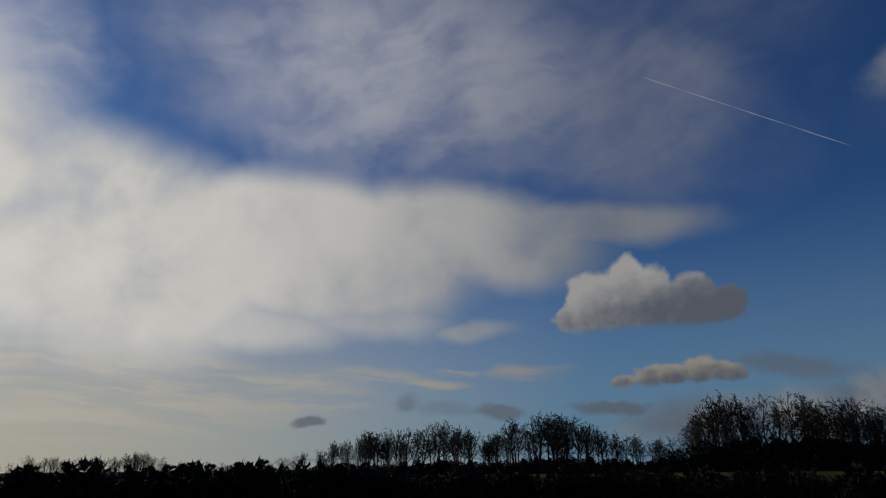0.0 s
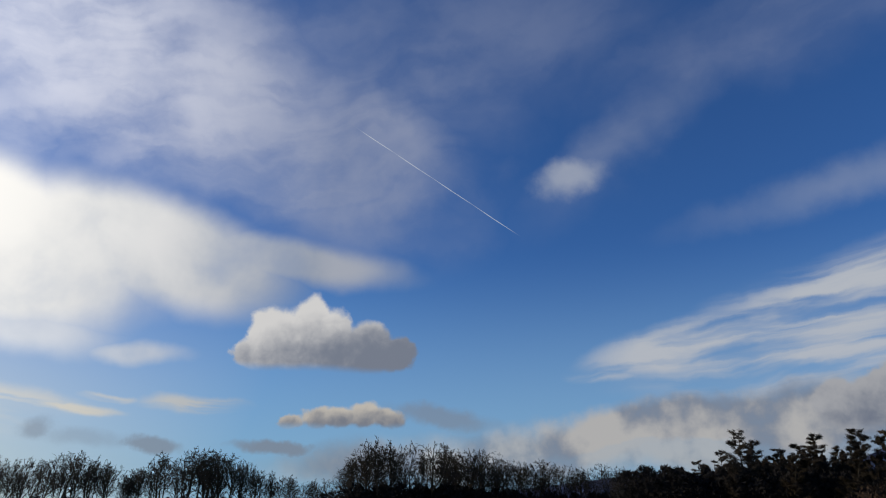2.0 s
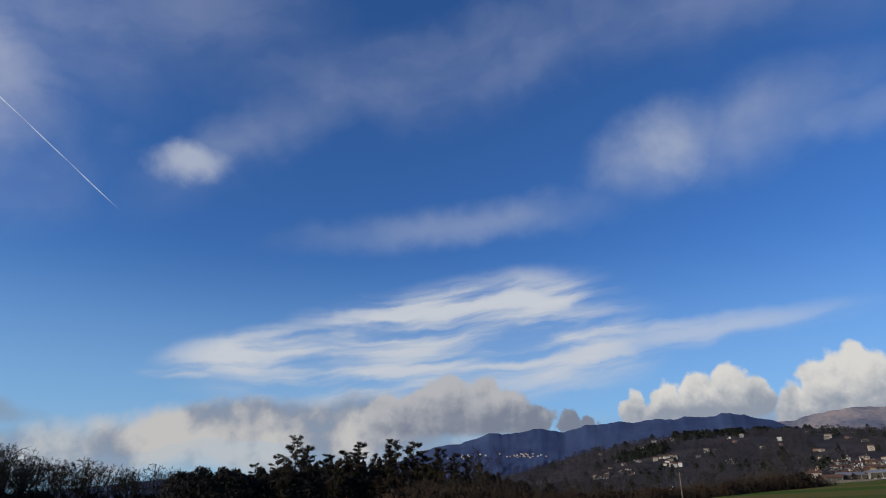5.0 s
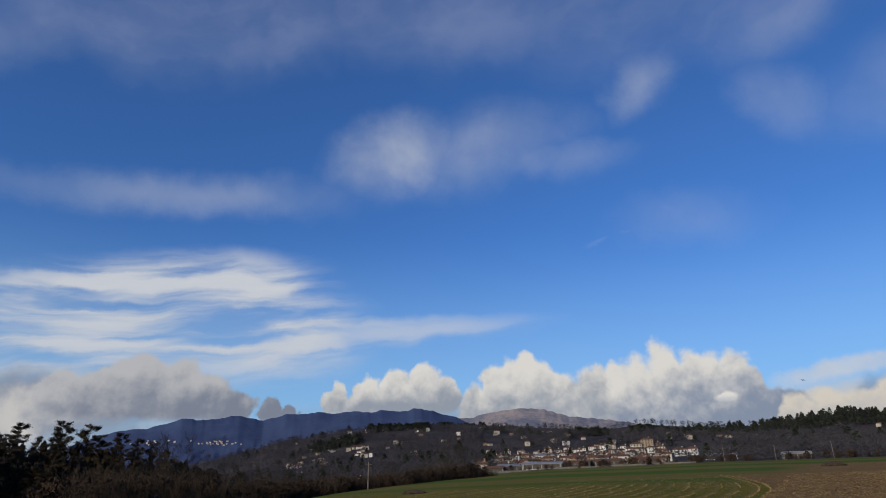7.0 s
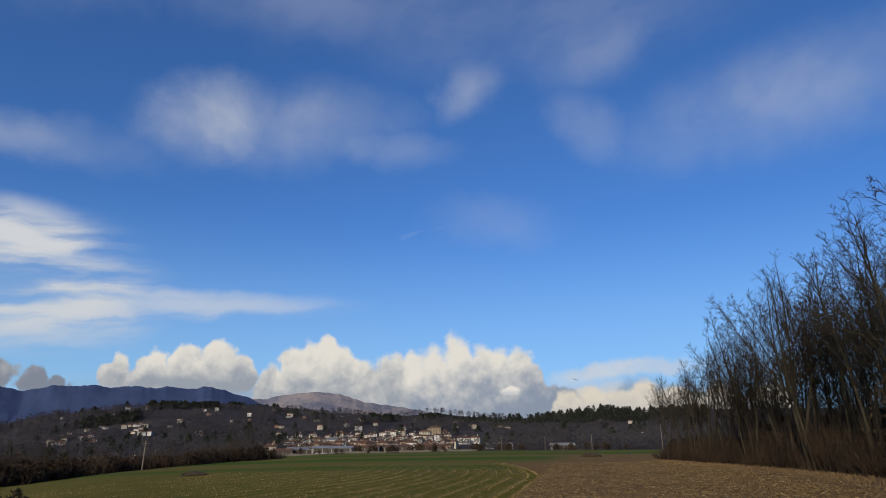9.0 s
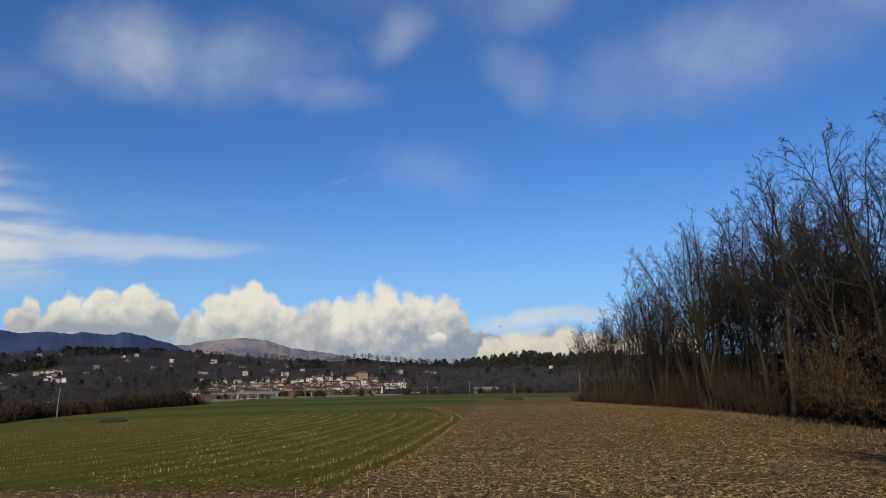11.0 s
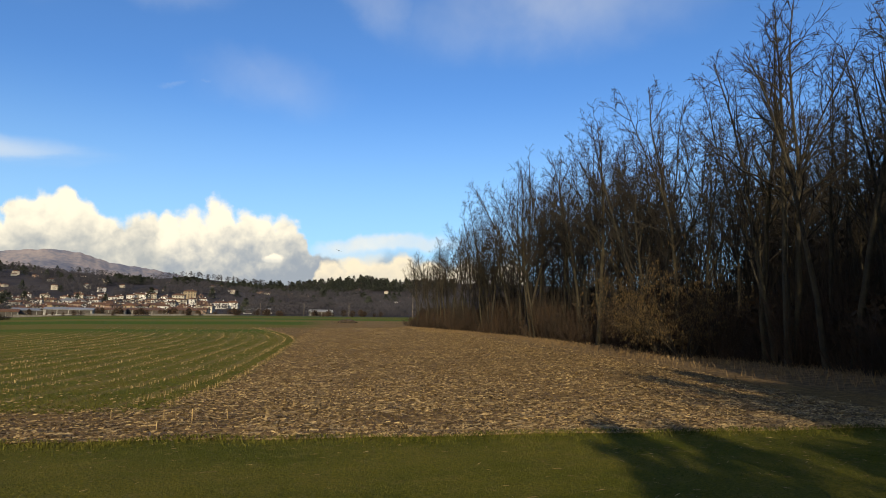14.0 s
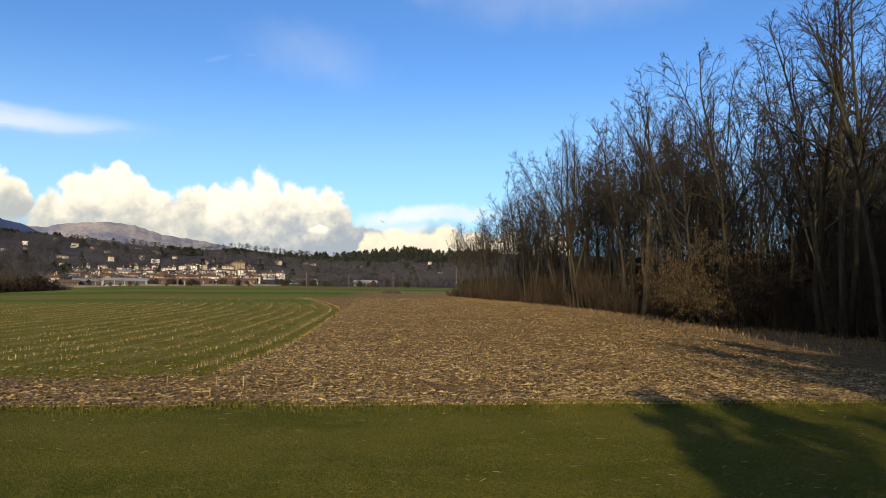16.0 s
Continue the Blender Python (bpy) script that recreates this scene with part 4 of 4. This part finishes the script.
for tries in range(4000):
    if len(taken) >= 190:
        break
    r = rnd.choice((540, 575, 615, 660, 710, 765, 820, 880)) + rnd.uniform(-10, 10)
    a = rnd.uniform(91.2 + (r - 540) / 300, 106.5 - (r > 840) * 4)
    if any(abs(a - b) * r * 0.0175 < 10.5 and abs(r - q) < 15 for b, q in taken):
        continue
    taken.append((a, r))
    town_house(a, r, rnd.choice((0, 0, 0, 0, 0, 1, 1, 2, 3, 4)), rnd.uniform(6.5, 11), rnd.uniform(6, 8.5), rnd.choice((1, 1, 2, 2)), rnd.uniform(-35, 35), rnd.random() < 0.6)
# the larger blocks that stand out
house(96.7, 720, 24, 11, 2, PAINTS[0], 5, True, "long white apartment block above the roofs", roof=ROOF_METAL)
house(104.2, 800, 13, 10, 3, PAINTS[1], -8, True, "tall cream apartment block on the slope")
house(105.0, 820, 13, 10, 4, PAINTS[2], 10, True, "tall ochre apartment block on the slope")
house(107.4, 690, 13, 10, 2, PAINTS[0], 10, True, "white house at the end of the town")
house(108.4, 700, 11, 10, 2, PAINTS[0], -10, True, "white house at the end of the town")
house(102.6, 590, 17, 9, 2, PAINTS[2], 4, True, "long ochre house with a red tiled roof")
house(101.0, 560, 15, 9, 2, PAINTS[2], -6, True, "long ochre house with a red tiled roof")
# sheds and workshops along the field
for a, r, w, d, h, k, roof, lab in ((92.6, 462, 12, 10, 1, 4, ROOF_TILE, "grey farm shed with a pale metal roof"), (94.3, 470, 22, 14, 1, 4, ROOF_METAL, "long grey shed with an open dark front"),
                                    (96.6, 465, 26, 16, 1, 4, ROOF_METAL, "wide workshop with a shining metal roof"), (99.3, 480, 20, 12, 1, 4, ROOF_TILE, "low dark-fronted farm building"),
                                    (101.6, 485, 26, 14, 1, 1, ROOF_TILE, "long low grey shed by the field"), (104.6, 480, 18, 12, 1, 3, ROOF_TILE, "low salmon farm building by the field"),
                                    (110.4, 560, 22, 9, 1, 0, ROOF_METAL, "low pale shed below the ridge"), (115.6, 480, 16, 6, 1, 4, ROOF_METAL, "low pale shed by the far field")):
    b = house(a, r, w, d, h, PAINTS[k], rnd.uniform(-10, 10), False, lab, False, roof, 1.6, "shed", "shed")
    # dark panels on the wall stand in for shade inside open fronts
    for c in (-0.34, -0.11, 0.12, 0.35):
        box_part("shed_door", b, DARK_OPENING, w * c - w * 0.108, w * c + w * 0.108, -d / 2 - 0.04, -d / 2 + 0.1, 0, 2.6)
# houses scattered over the hillside
for tries in range(120):
    a = rnd.uniform(76, 124)
    r = rnd.uniform(930, 1450)
    house(a, r, rnd.uniform(5, 9.5), rnd.uniform(5, 7.5), rnd.choice((1, 1, 2)), PAINTS[rnd.choice((0, 1, 1, 3, 4, 4))], rnd.uniform(-30, 30), True, "pale house among the trees on the hillside", False)
for tries in range(26):
    a, r = rnd.uniform(75.5, 82.5), rnd.uniform(1080, 1250)
    house(a, r, rnd.uniform(6, 10), rnd.uniform(6, 8), rnd.choice((1, 1, 2)), PAINTS[rnd.choice((0, 0, 1))], rnd.uniform(-30, 30), True, "white house of the hamlet below the evergreens", False)
house(81.1, 232, 6.5, 5, 1, PAINTS[0], 10, True, "small white house in the valley scrub")

bpy.context.view_layer.update()
for tries in range(34):
    a, e = rnd.choice((rnd.gauss(70.6, 0.7), rnd.gauss(68.8, 0.9), rnd.gauss(65.0, 0.7))), rnd.gauss(4.0, 0.09)
    hit, place, _, _ = range_far.ray_cast(EYE, heading(a, e))
    if hit:
        top = tagged(new("house"), "tiny white house of a far mountain village", "house", "houses of the mountain village")
        w, d, h = rnd.uniform(6, 11), rnd.uniform(6, 9), rnd.uniform(4, 7)
        box_part("wall", top, PAINTS[rnd.choice((0, 0, 1))], -w / 2, w / 2, -d / 2, d / 2, -14, h)
        roof_part(top, ROOF_TILE, w, d, h + 0.22, 2.5, 0.6, True)
        top.matrix_world = pose(*place, 0, 0, -a + rnd.uniform(-30, 30))

bushes = []
for i in range(90):
    a, r = radians(rnd.uniform(91, 122)), rnd.uniform(432, 480)
    h = rnd.uniform(1.5, 5.0)
    bushes.append((r * math.sin(a), r * math.cos(a), ground_z(r * math.sin(a), r * math.cos(a)) - 0.3, rnd.uniform(0, 6.3), h, h))
tagged(scattered("garden_bushes", clump_shape(9, 110, False), bushes, BRUSH), "dark leafless bushes along the field's far edge", "bushes", kind="stuff")

SOIL_WALL = material("wall_stone", (0.07, 0.065, 0.06), (0.14, 0.13, 0.115), 0.5, 0.9)
# garden wall between the field and the sheds
for a0, a1 in ((93.0, 95.6), (97.6, 101.0), (102.2, 104.8), (105.4, 108.5)):
    m = (a0 + a1) / 2
    r = 436
    x, y = r * math.sin(radians(m)), r * math.cos(radians(m))
    w = tagged(new("garden_wall"), "low grey stone wall along the field", "wall")
    box_part("wall", w, SOIL_WALL, -(a1 - a0) * 3.8, (a1 - a0) * 3.8, -0.15, 0.15, -2, 0.9)
    box_part("coping", w, SOIL_WALL, -(a1 - a0) * 3.8, (a1 - a0) * 3.8, -0.22, 0.22, 0.9, 1.0)
    w.matrix_world = pose(x, y, ground_z(x, y), 0, 0, -m)

# ---- poles and cable ----
POLE = material("pole_wood", (0.09, 0.075, 0.06), (0.19, 0.165, 0.135), 0.6, 0.9)


def pole(az, r, h, label):
    x, y = r * math.sin(radians(az)), r * math.cos(radians(az))
    top = tagged(new("utility_pole"), label, "pole", "utility poles")
    t = Tubes()
    t.add([Vector((0, 0, -0.3)), Vector((0, 0, h * 0.5)), Vector((0, 0, h))], [0.16, 0.13, 0.1], 8)
    t.object("post", POLE).parent = top
    t = Tubes()
    t.add([Vector((-0.8, 0, h - 0.5)), Vector((0.8, 0, h - 0.5))], [0.06, 0.06], 4)
    t.object("crossarm", POLE).parent = top
    top.matrix_world = pose(x, y, ground_z(x, y), 0, 0, -az)
    return Vector((x, y, ground_z(x, y) + h - 0.45))


pole(82.2, 150, 5.6, "pale leaning wooden pole at the field's edge")
heads = [pole(a, r, h, "wooden power-line pole beyond the field") for a, r, h in ((106.5, 445, 8), (110.6, 436, 8), (114.2, 428, 8), (118.0, 415, 9), (123.5, 360, 13))]
for a, b in zip(heads, heads[1:]):
    t = Tubes()
    t.add([a.lerp(b, f) - Vector((0, 0, 4 * 1.2 * f * (1 - f))) for f in (0, .125, .25, .375, .5, .625, .75, .875, 1)], [0.05] * 9, 4)
    tagged(t.object("power_cable", DARK_OPENING), "dark sagging power cable between poles", "cable")

# ---- heaps, bush, field details ----
SOIL = material("heap_soil", (0.022, 0.015, 0.010), (0.055, 0.037, 0.022), 1.0, 0.95, 0.8, 4.0)


def heap(az, r, w, h, label):
    x, y = r * math.sin(radians(az)), r * math.cos(radians(az))
    bm = bmesh.new()
    bmesh.ops.create_icosphere(bm, subdivisions=4, radius=1.0)
    for v in bm.verts:
        n = noise.fractal(v.co * 2.2 + Vector((az, 0, 0)), 0.7, 2.0, 4)
        v.co = Vector((v.co.x * w, v.co.y * w * 0.7, max(v.co.z, -0.2) * h)) * (1 + 0.22 * n)
    me = bpy.data.meshes.new("earth_heap")
    bm.to_mesh(me)
    bm.free()
    me.materials.append(SOIL)
    ob = new("earth_heap", me)
    ob.matrix_world = pose(x, y, ground_z(x, y), 0, 0, -az)
    return tagged(ob, label, "heap")


heap(117.9, 168, 2.3, 0.9, "dark heap of earth on the far field")
heap(86.0, 92, 1.6, 0.5, "small dark heap of earth on the green field")


def hazel(s, q, seed, h=9.0):
    """A many-stemmed shrub hung with tan catkins."""
    rnd = random.Random(seed)
    top = tagged(new("hazel_shrub"), "many-stemmed hazel hung with tan catkins", "shrub")
    t, V, F = Tubes(), [], []
    for i in range(26):
        a = rnd.uniform(0, 6.28)
        st = bough(rnd, Vector((math.cos(a) * .4, math.sin(a) * .4, -0.1)), Vector((math.cos(a) * 0.45, math.sin(a) * 0.45, 1)), h * rnd.uniform(0.45, 1.05), 6, 0.12, -0.03)
        t.add(st, [0.035 * (1 - 0.13 * k) for k in range(7)], 4)
        for k in range(16):
            p, d = along(st, rnd.uniform(0.2, 0.99))
            tw = bough(rnd, p, side_way(rnd, d, rnd.uniform(0.7, 1.5)), rnd.uniform(0.6, 1.7), 3, 0.22, -0.02)
            t.add(tw, [0.012, 0.01, 0.008, 0.005], 3)
            for m in range(9):
                c, e = along(tw, rnd.uniform(0.1, 1.0) * 0.99)
                c = c + Vector((rnd.gauss(0, .06), rnd.gauss(0, .06), 0))
                ln, w = rnd.uniform(0.10, 0.2), 0.022
                b = len(V)
                V += [c + Vector((w, 0, 0)), c + Vector((-w * .5, w, 0)), c + Vector((-w * .5, -w, 0)), c - Vector((0, 0, ln))]
                F += [(b, b + 1, b + 3), (b + 1, b + 2, b + 3), (b + 2, b, b + 3), (b, b + 2, b + 1)]
    t.object("stem", TWIG).parent = top
    mesh_object("catkin", V, F, LEAF_TAN).parent = top
    top.matrix_world = pose(*sq(s, q), ground_z(*sq(s, q)))
    return top


hazel(43, -22.4, 5, 8.6)
hazel(39.5, -22.0, 6, 7.0)
hazel(46.5, -22.6, 7, 7.2)

# stubble: broken stalks in rows
def stalk_shape():
    V = [(math.cos(k * 2.1) * 0.5, math.sin(k * 2.1) * 0.5, z) for z in (0, 1) for k in range(3)]
    return np.array(V), np.array([(0, 1, 4, 3), (1, 2, 5, 4), (2, 0, 3, 5)])


rnd = random.Random(5)
stalks = []


def stalk(s, q, h, w=0.015):
    x, y = sq(s, q)
    stalks.append((x, y, float(ground_height(np.array(x), np.array(y))) - 0.02, rnd.uniform(0, 6.3), w, h))


def bend(s):
    f = min(1.0, max(0.0, (s - 60) / 90))
    return 14 * f * f * (3 - 2 * f)


for row in (3.9, 4.8):
    s = 16.5
    while s < 112:
        stalk(s, row + bend(s) + rnd.gauss(0, 0.05), rnd.uniform(0.08, 0.2), 0.013)
        s += rnd.uniform(0.05, 0.3)
for k in range(24):
    row = 6.4 + k * 1.6
    s = 17 + rnd.uniform(0, 4)
    while s < 85:
        if noise.noise(Vector((s * 0.1, row * 0.4, 3))) > -0.1:
            stalk(s, row + bend(s) + rnd.gauss(0, 0.05), rnd.uniform(0.05, 0.15), 0.02)
        s += rnd.uniform(0.06, 0.35)
for s, q, h in ((13.9, 3.3, .24), (14.0, 3.1, .22), (13.8, 2.75, .26), (13.9, 2.1, .22), (14.2, 2.95, .16), (14.3, 4.4, .2), (15.6, -1.2, .3), (17, 1.2, .25)):
    stalk(s, q, h, 0.022)
for i in range(500):
    stalk(rnd.uniform(12, 60), rnd.uniform(-16, 3.5), rnd.uniform(0.05, 0.16))
tagged(scattered("stubble", stalk_shape(), stalks, STRAW), "dry cut maize stalks standing in rows", "stubble", kind="stuff")

# straw and husks lying on the soil
LV = [(-0.5, -0.03, 0), (0.5, -0.025, 0.1), (0.5, 0.03, 0.12), (-0.5, 0.035, 0.02), (0, 0, 0.12)]
HV = [(-0.5, -0.16, 0), (0.45, -0.12, 0.05), (0.5, 0.14, 0.30), (-0.4, 0.17, 0.2), (0, 0, 0.28)]
LF = [(0, 1, 4), (1, 2, 4), (2, 3, 4), (3, 0, 4)]
dice = np.random.default_rng(5)


def patch_noise(s, q, k):
    """A soft, uneven value from -1 to 1 over the field."""
    return (np.sin(s * 0.9 * k + 2 * np.sin(q * 0.53 * k)) + np.sin(q * 1.1 * k + 2 * np.sin(s * 0.61 * k + 1.0)) + np.sin((s + q) * 0.37 * k)) / 3


def strewn(s, q, low, high, lift, flat, grow=0.0):
    """Places on the ground for many small things of sizes between low and high."""
    size = dice.uniform(low, high, len(s)) * (1 + s * grow)
    x, y = ALONG.x * s + ACROSS.x * q, ALONG.y * s + ACROSS.y * q
    return np.stack([x, y, ground_height(x, y) + lift, dice.uniform(0, 6.3, len(s)), size, size * flat], -1)


EDGE_S, EDGE_Q = [10, 21, 28, 46, 62, 90, 124], [-15, -16.5, -17.5, -19, -19.5, -18, -14.0]


def in_soil(s, q, green_share):
    ok = q > np.interp(s, EDGE_S, EDGE_Q) + 0.5
    return ok & ~((q > 4.2) & (s > 16.3) & (dice.random(len(s)) > green_share))


n = 210000
s = 11.2 + 108 * dice.random(n) ** 2.4
q = dice.uniform(-17.5, 16, n) * (0.5 + s / 60)
ok = in_soil(s, q, 0.1) & (patch_noise(s, q, 1.0) > dice.uniform(-1.1, -0.05, n))
ok &= ~((q > 1.5) & (s < 17) & (dice.random(n) < 0.55))
tagged(scattered("straw_litter", (HV, LF), strewn(s[ok], q[ok], 0.022, 0.09, 0.006, 0.8, 0.012), STRAW), "pale maize straw and husks strewn over bare soil", "straw", kind="stuff")
# a few long broken stalks among them
n = 2600
s, q = 11.6 + 30 * dice.random(n) ** 1.6, dice.uniform(-15, 6, n)
ok = in_soil(s, q, 0.1)
tagged(scattered("fallen_stalks", (LV, LF), strewn(s[ok], q[ok], 0.12, 0.5, 0.03, 0.4), STRAW), "long bleached maize stalks lying on the soil", "straw", kind="stuff")

# clods of turned soil
CLOD = material("clod", (0.05, 0.03, 0.015), (0.15, 0.09, 0.04), 0.8, 0.95, island=0.7)
CV = [(0.5, 0, 0), (-0.1, 0.5, 0), (-0.45, -0.3, 0), (0.05, 0.05, 0.5), (0.2, -0.45, 0)]
CF = [(0, 1, 3), (1, 2, 3), (2, 4, 3), (4, 0, 3)]
n = 26000
s = 11.3 + 45 * dice.random(n) ** 2
q = dice.uniform(-17, 14, n) * (0.5 + s / 60)
ok = in_soil(s, q, 0.0)
tagged(scattered("clods", (CV, CF), strewn(s[ok], q[ok], 0.03, 0.13, -0.005, 0.8), CLOD), "small clods of brown turned soil", "soil", kind="stuff")

# grass blades
GRASS = material("grass_blade", (0.028, 0.040, 0.004), (0.140, 0.124, 0.030), 0.9, 0.95, fine=0.5, island=0.6, spec=0.05)
V = [(-0.06, 0, 0), (0.06, 0, 0), (0.02, 0.25, 0.7), (0.0, 0.5, 1.0)]
F = [(0, 1, 2), (0, 2, 3)]
n = 110000
s, q = 3.5 + 8.0 * dice.random(n), dice.uniform(-13, 10, n)
s = s + 0.25 * patch_noise(s * 0, q, 2.3)
tagged(scattered("grass", (V, F), strewn(s, q, 0.015, 0.042, -0.004, 0.9), GRASS), "short mown winter grass", "grass", kind="stuff")
# longer, drier fringe where the lawn meets the field
n = 9000
q = dice.uniform(-13, 11, n)
s = 11.35 - np.abs(dice.normal(0, 0.4, n)) + 0.25 * patch_noise(q * 0, q, 2.3)
tagged(scattered("grass_fringe", (V, F), strewn(s, q, 0.04, 0.12, -0.004, 0.8), GRASS), "ragged tufts of grass along the field's edge", "grass", kind="stuff")
# dead blades and leaf scraps in the lawn
n = 2600
s, q = 4.0 + 7.4 * dice.random(n), dice.uniform(-12, 10, n)
ok = patch_noise(s, q, 1.6) > dice.uniform(-0.6, 0.9, n)
tagged(scattered("dead_grass", (LV, LF), strewn(s[ok], q[ok], 0.03, 0.11, 0.02, 0.7), STRAW), "bleached dead blades lying in the grass", "grass", kind="stuff")
# young crop between the stubble rows
n = 60000
s = 15.5 + 62 * dice.random(n) ** 1.7
q = 4.0 + dice.random(n) * (8 + s * 0.62)
ok = patch_noise(s, q, 0.8) > dice.uniform(-1.0, 0.2, n)
tagged(scattered("young_crop", (V, F), strewn(s[ok], q[ok], 0.04, 0.09, -0.01, 0.8, 0.008), GRASS), "thin green winter crop between the stubble rows", "crop", kind="stuff")

# dry tufts along the wood
DRY = material("dry_grass", (0.085, 0.050, 0.022), (0.20, 0.135, 0.065), 0.5, 0.9)
tufts = []
for i in range(9000):
    s = rnd.uniform(12, 126)
    x, y = sq(s, wood_edge(s) + 1.2 + 1.2 * noise.noise(Vector((s * 0.3, 0, 5))) + rnd.gauss(1.0, 1.8))
    h = rnd.uniform(0.08, 0.35)
    tufts.append((x, y, ground_z(x, y) - 0.02, rnd.uniform(0, 6.3), h * 0.8, h))
tagged(scattered("dry_grass", (V, F), tufts, DRY), "tufts of dry tan grass at the wood's edge", "grass", kind="stuff")

# ---- the model aircraft ----
PLANE = material("dark_foam", (0.02, 0.02, 0.022), (0.04, 0.04, 0.045), 2.0, 0.6)
plane = tagged(new("model_aircraft"), "small dark model aircraft in flight", "aircraft")
t = Tubes()
t.add([Vector((0, -0.7, 0)), Vector((0, -0.3, 0)), Vector((0, 0.4, 0)), Vector((0, 0.75, 0))], [0.03, 0.07, 0.09, 0.04], 8)
t.object("fuselage", PLANE).parent = plane
for name, box in (("wing", (-0.8, 0.8, 0.1, 0.36, 0.06, 0.1)), ("tailplane", (-0.3, 0.3, -0.72, -0.56, 0.0, 0.03)), ("fin", (-0.02, 0.02, -0.74, -0.55, 0.03, 0.27))):
    box_part(name, plane, PLANE, *box)
plane.matrix_world = Matrix.Translation(EYE + heading(117.0, 7.6) * 190) @ pose(0, 0, 0, 8, 20, -100)
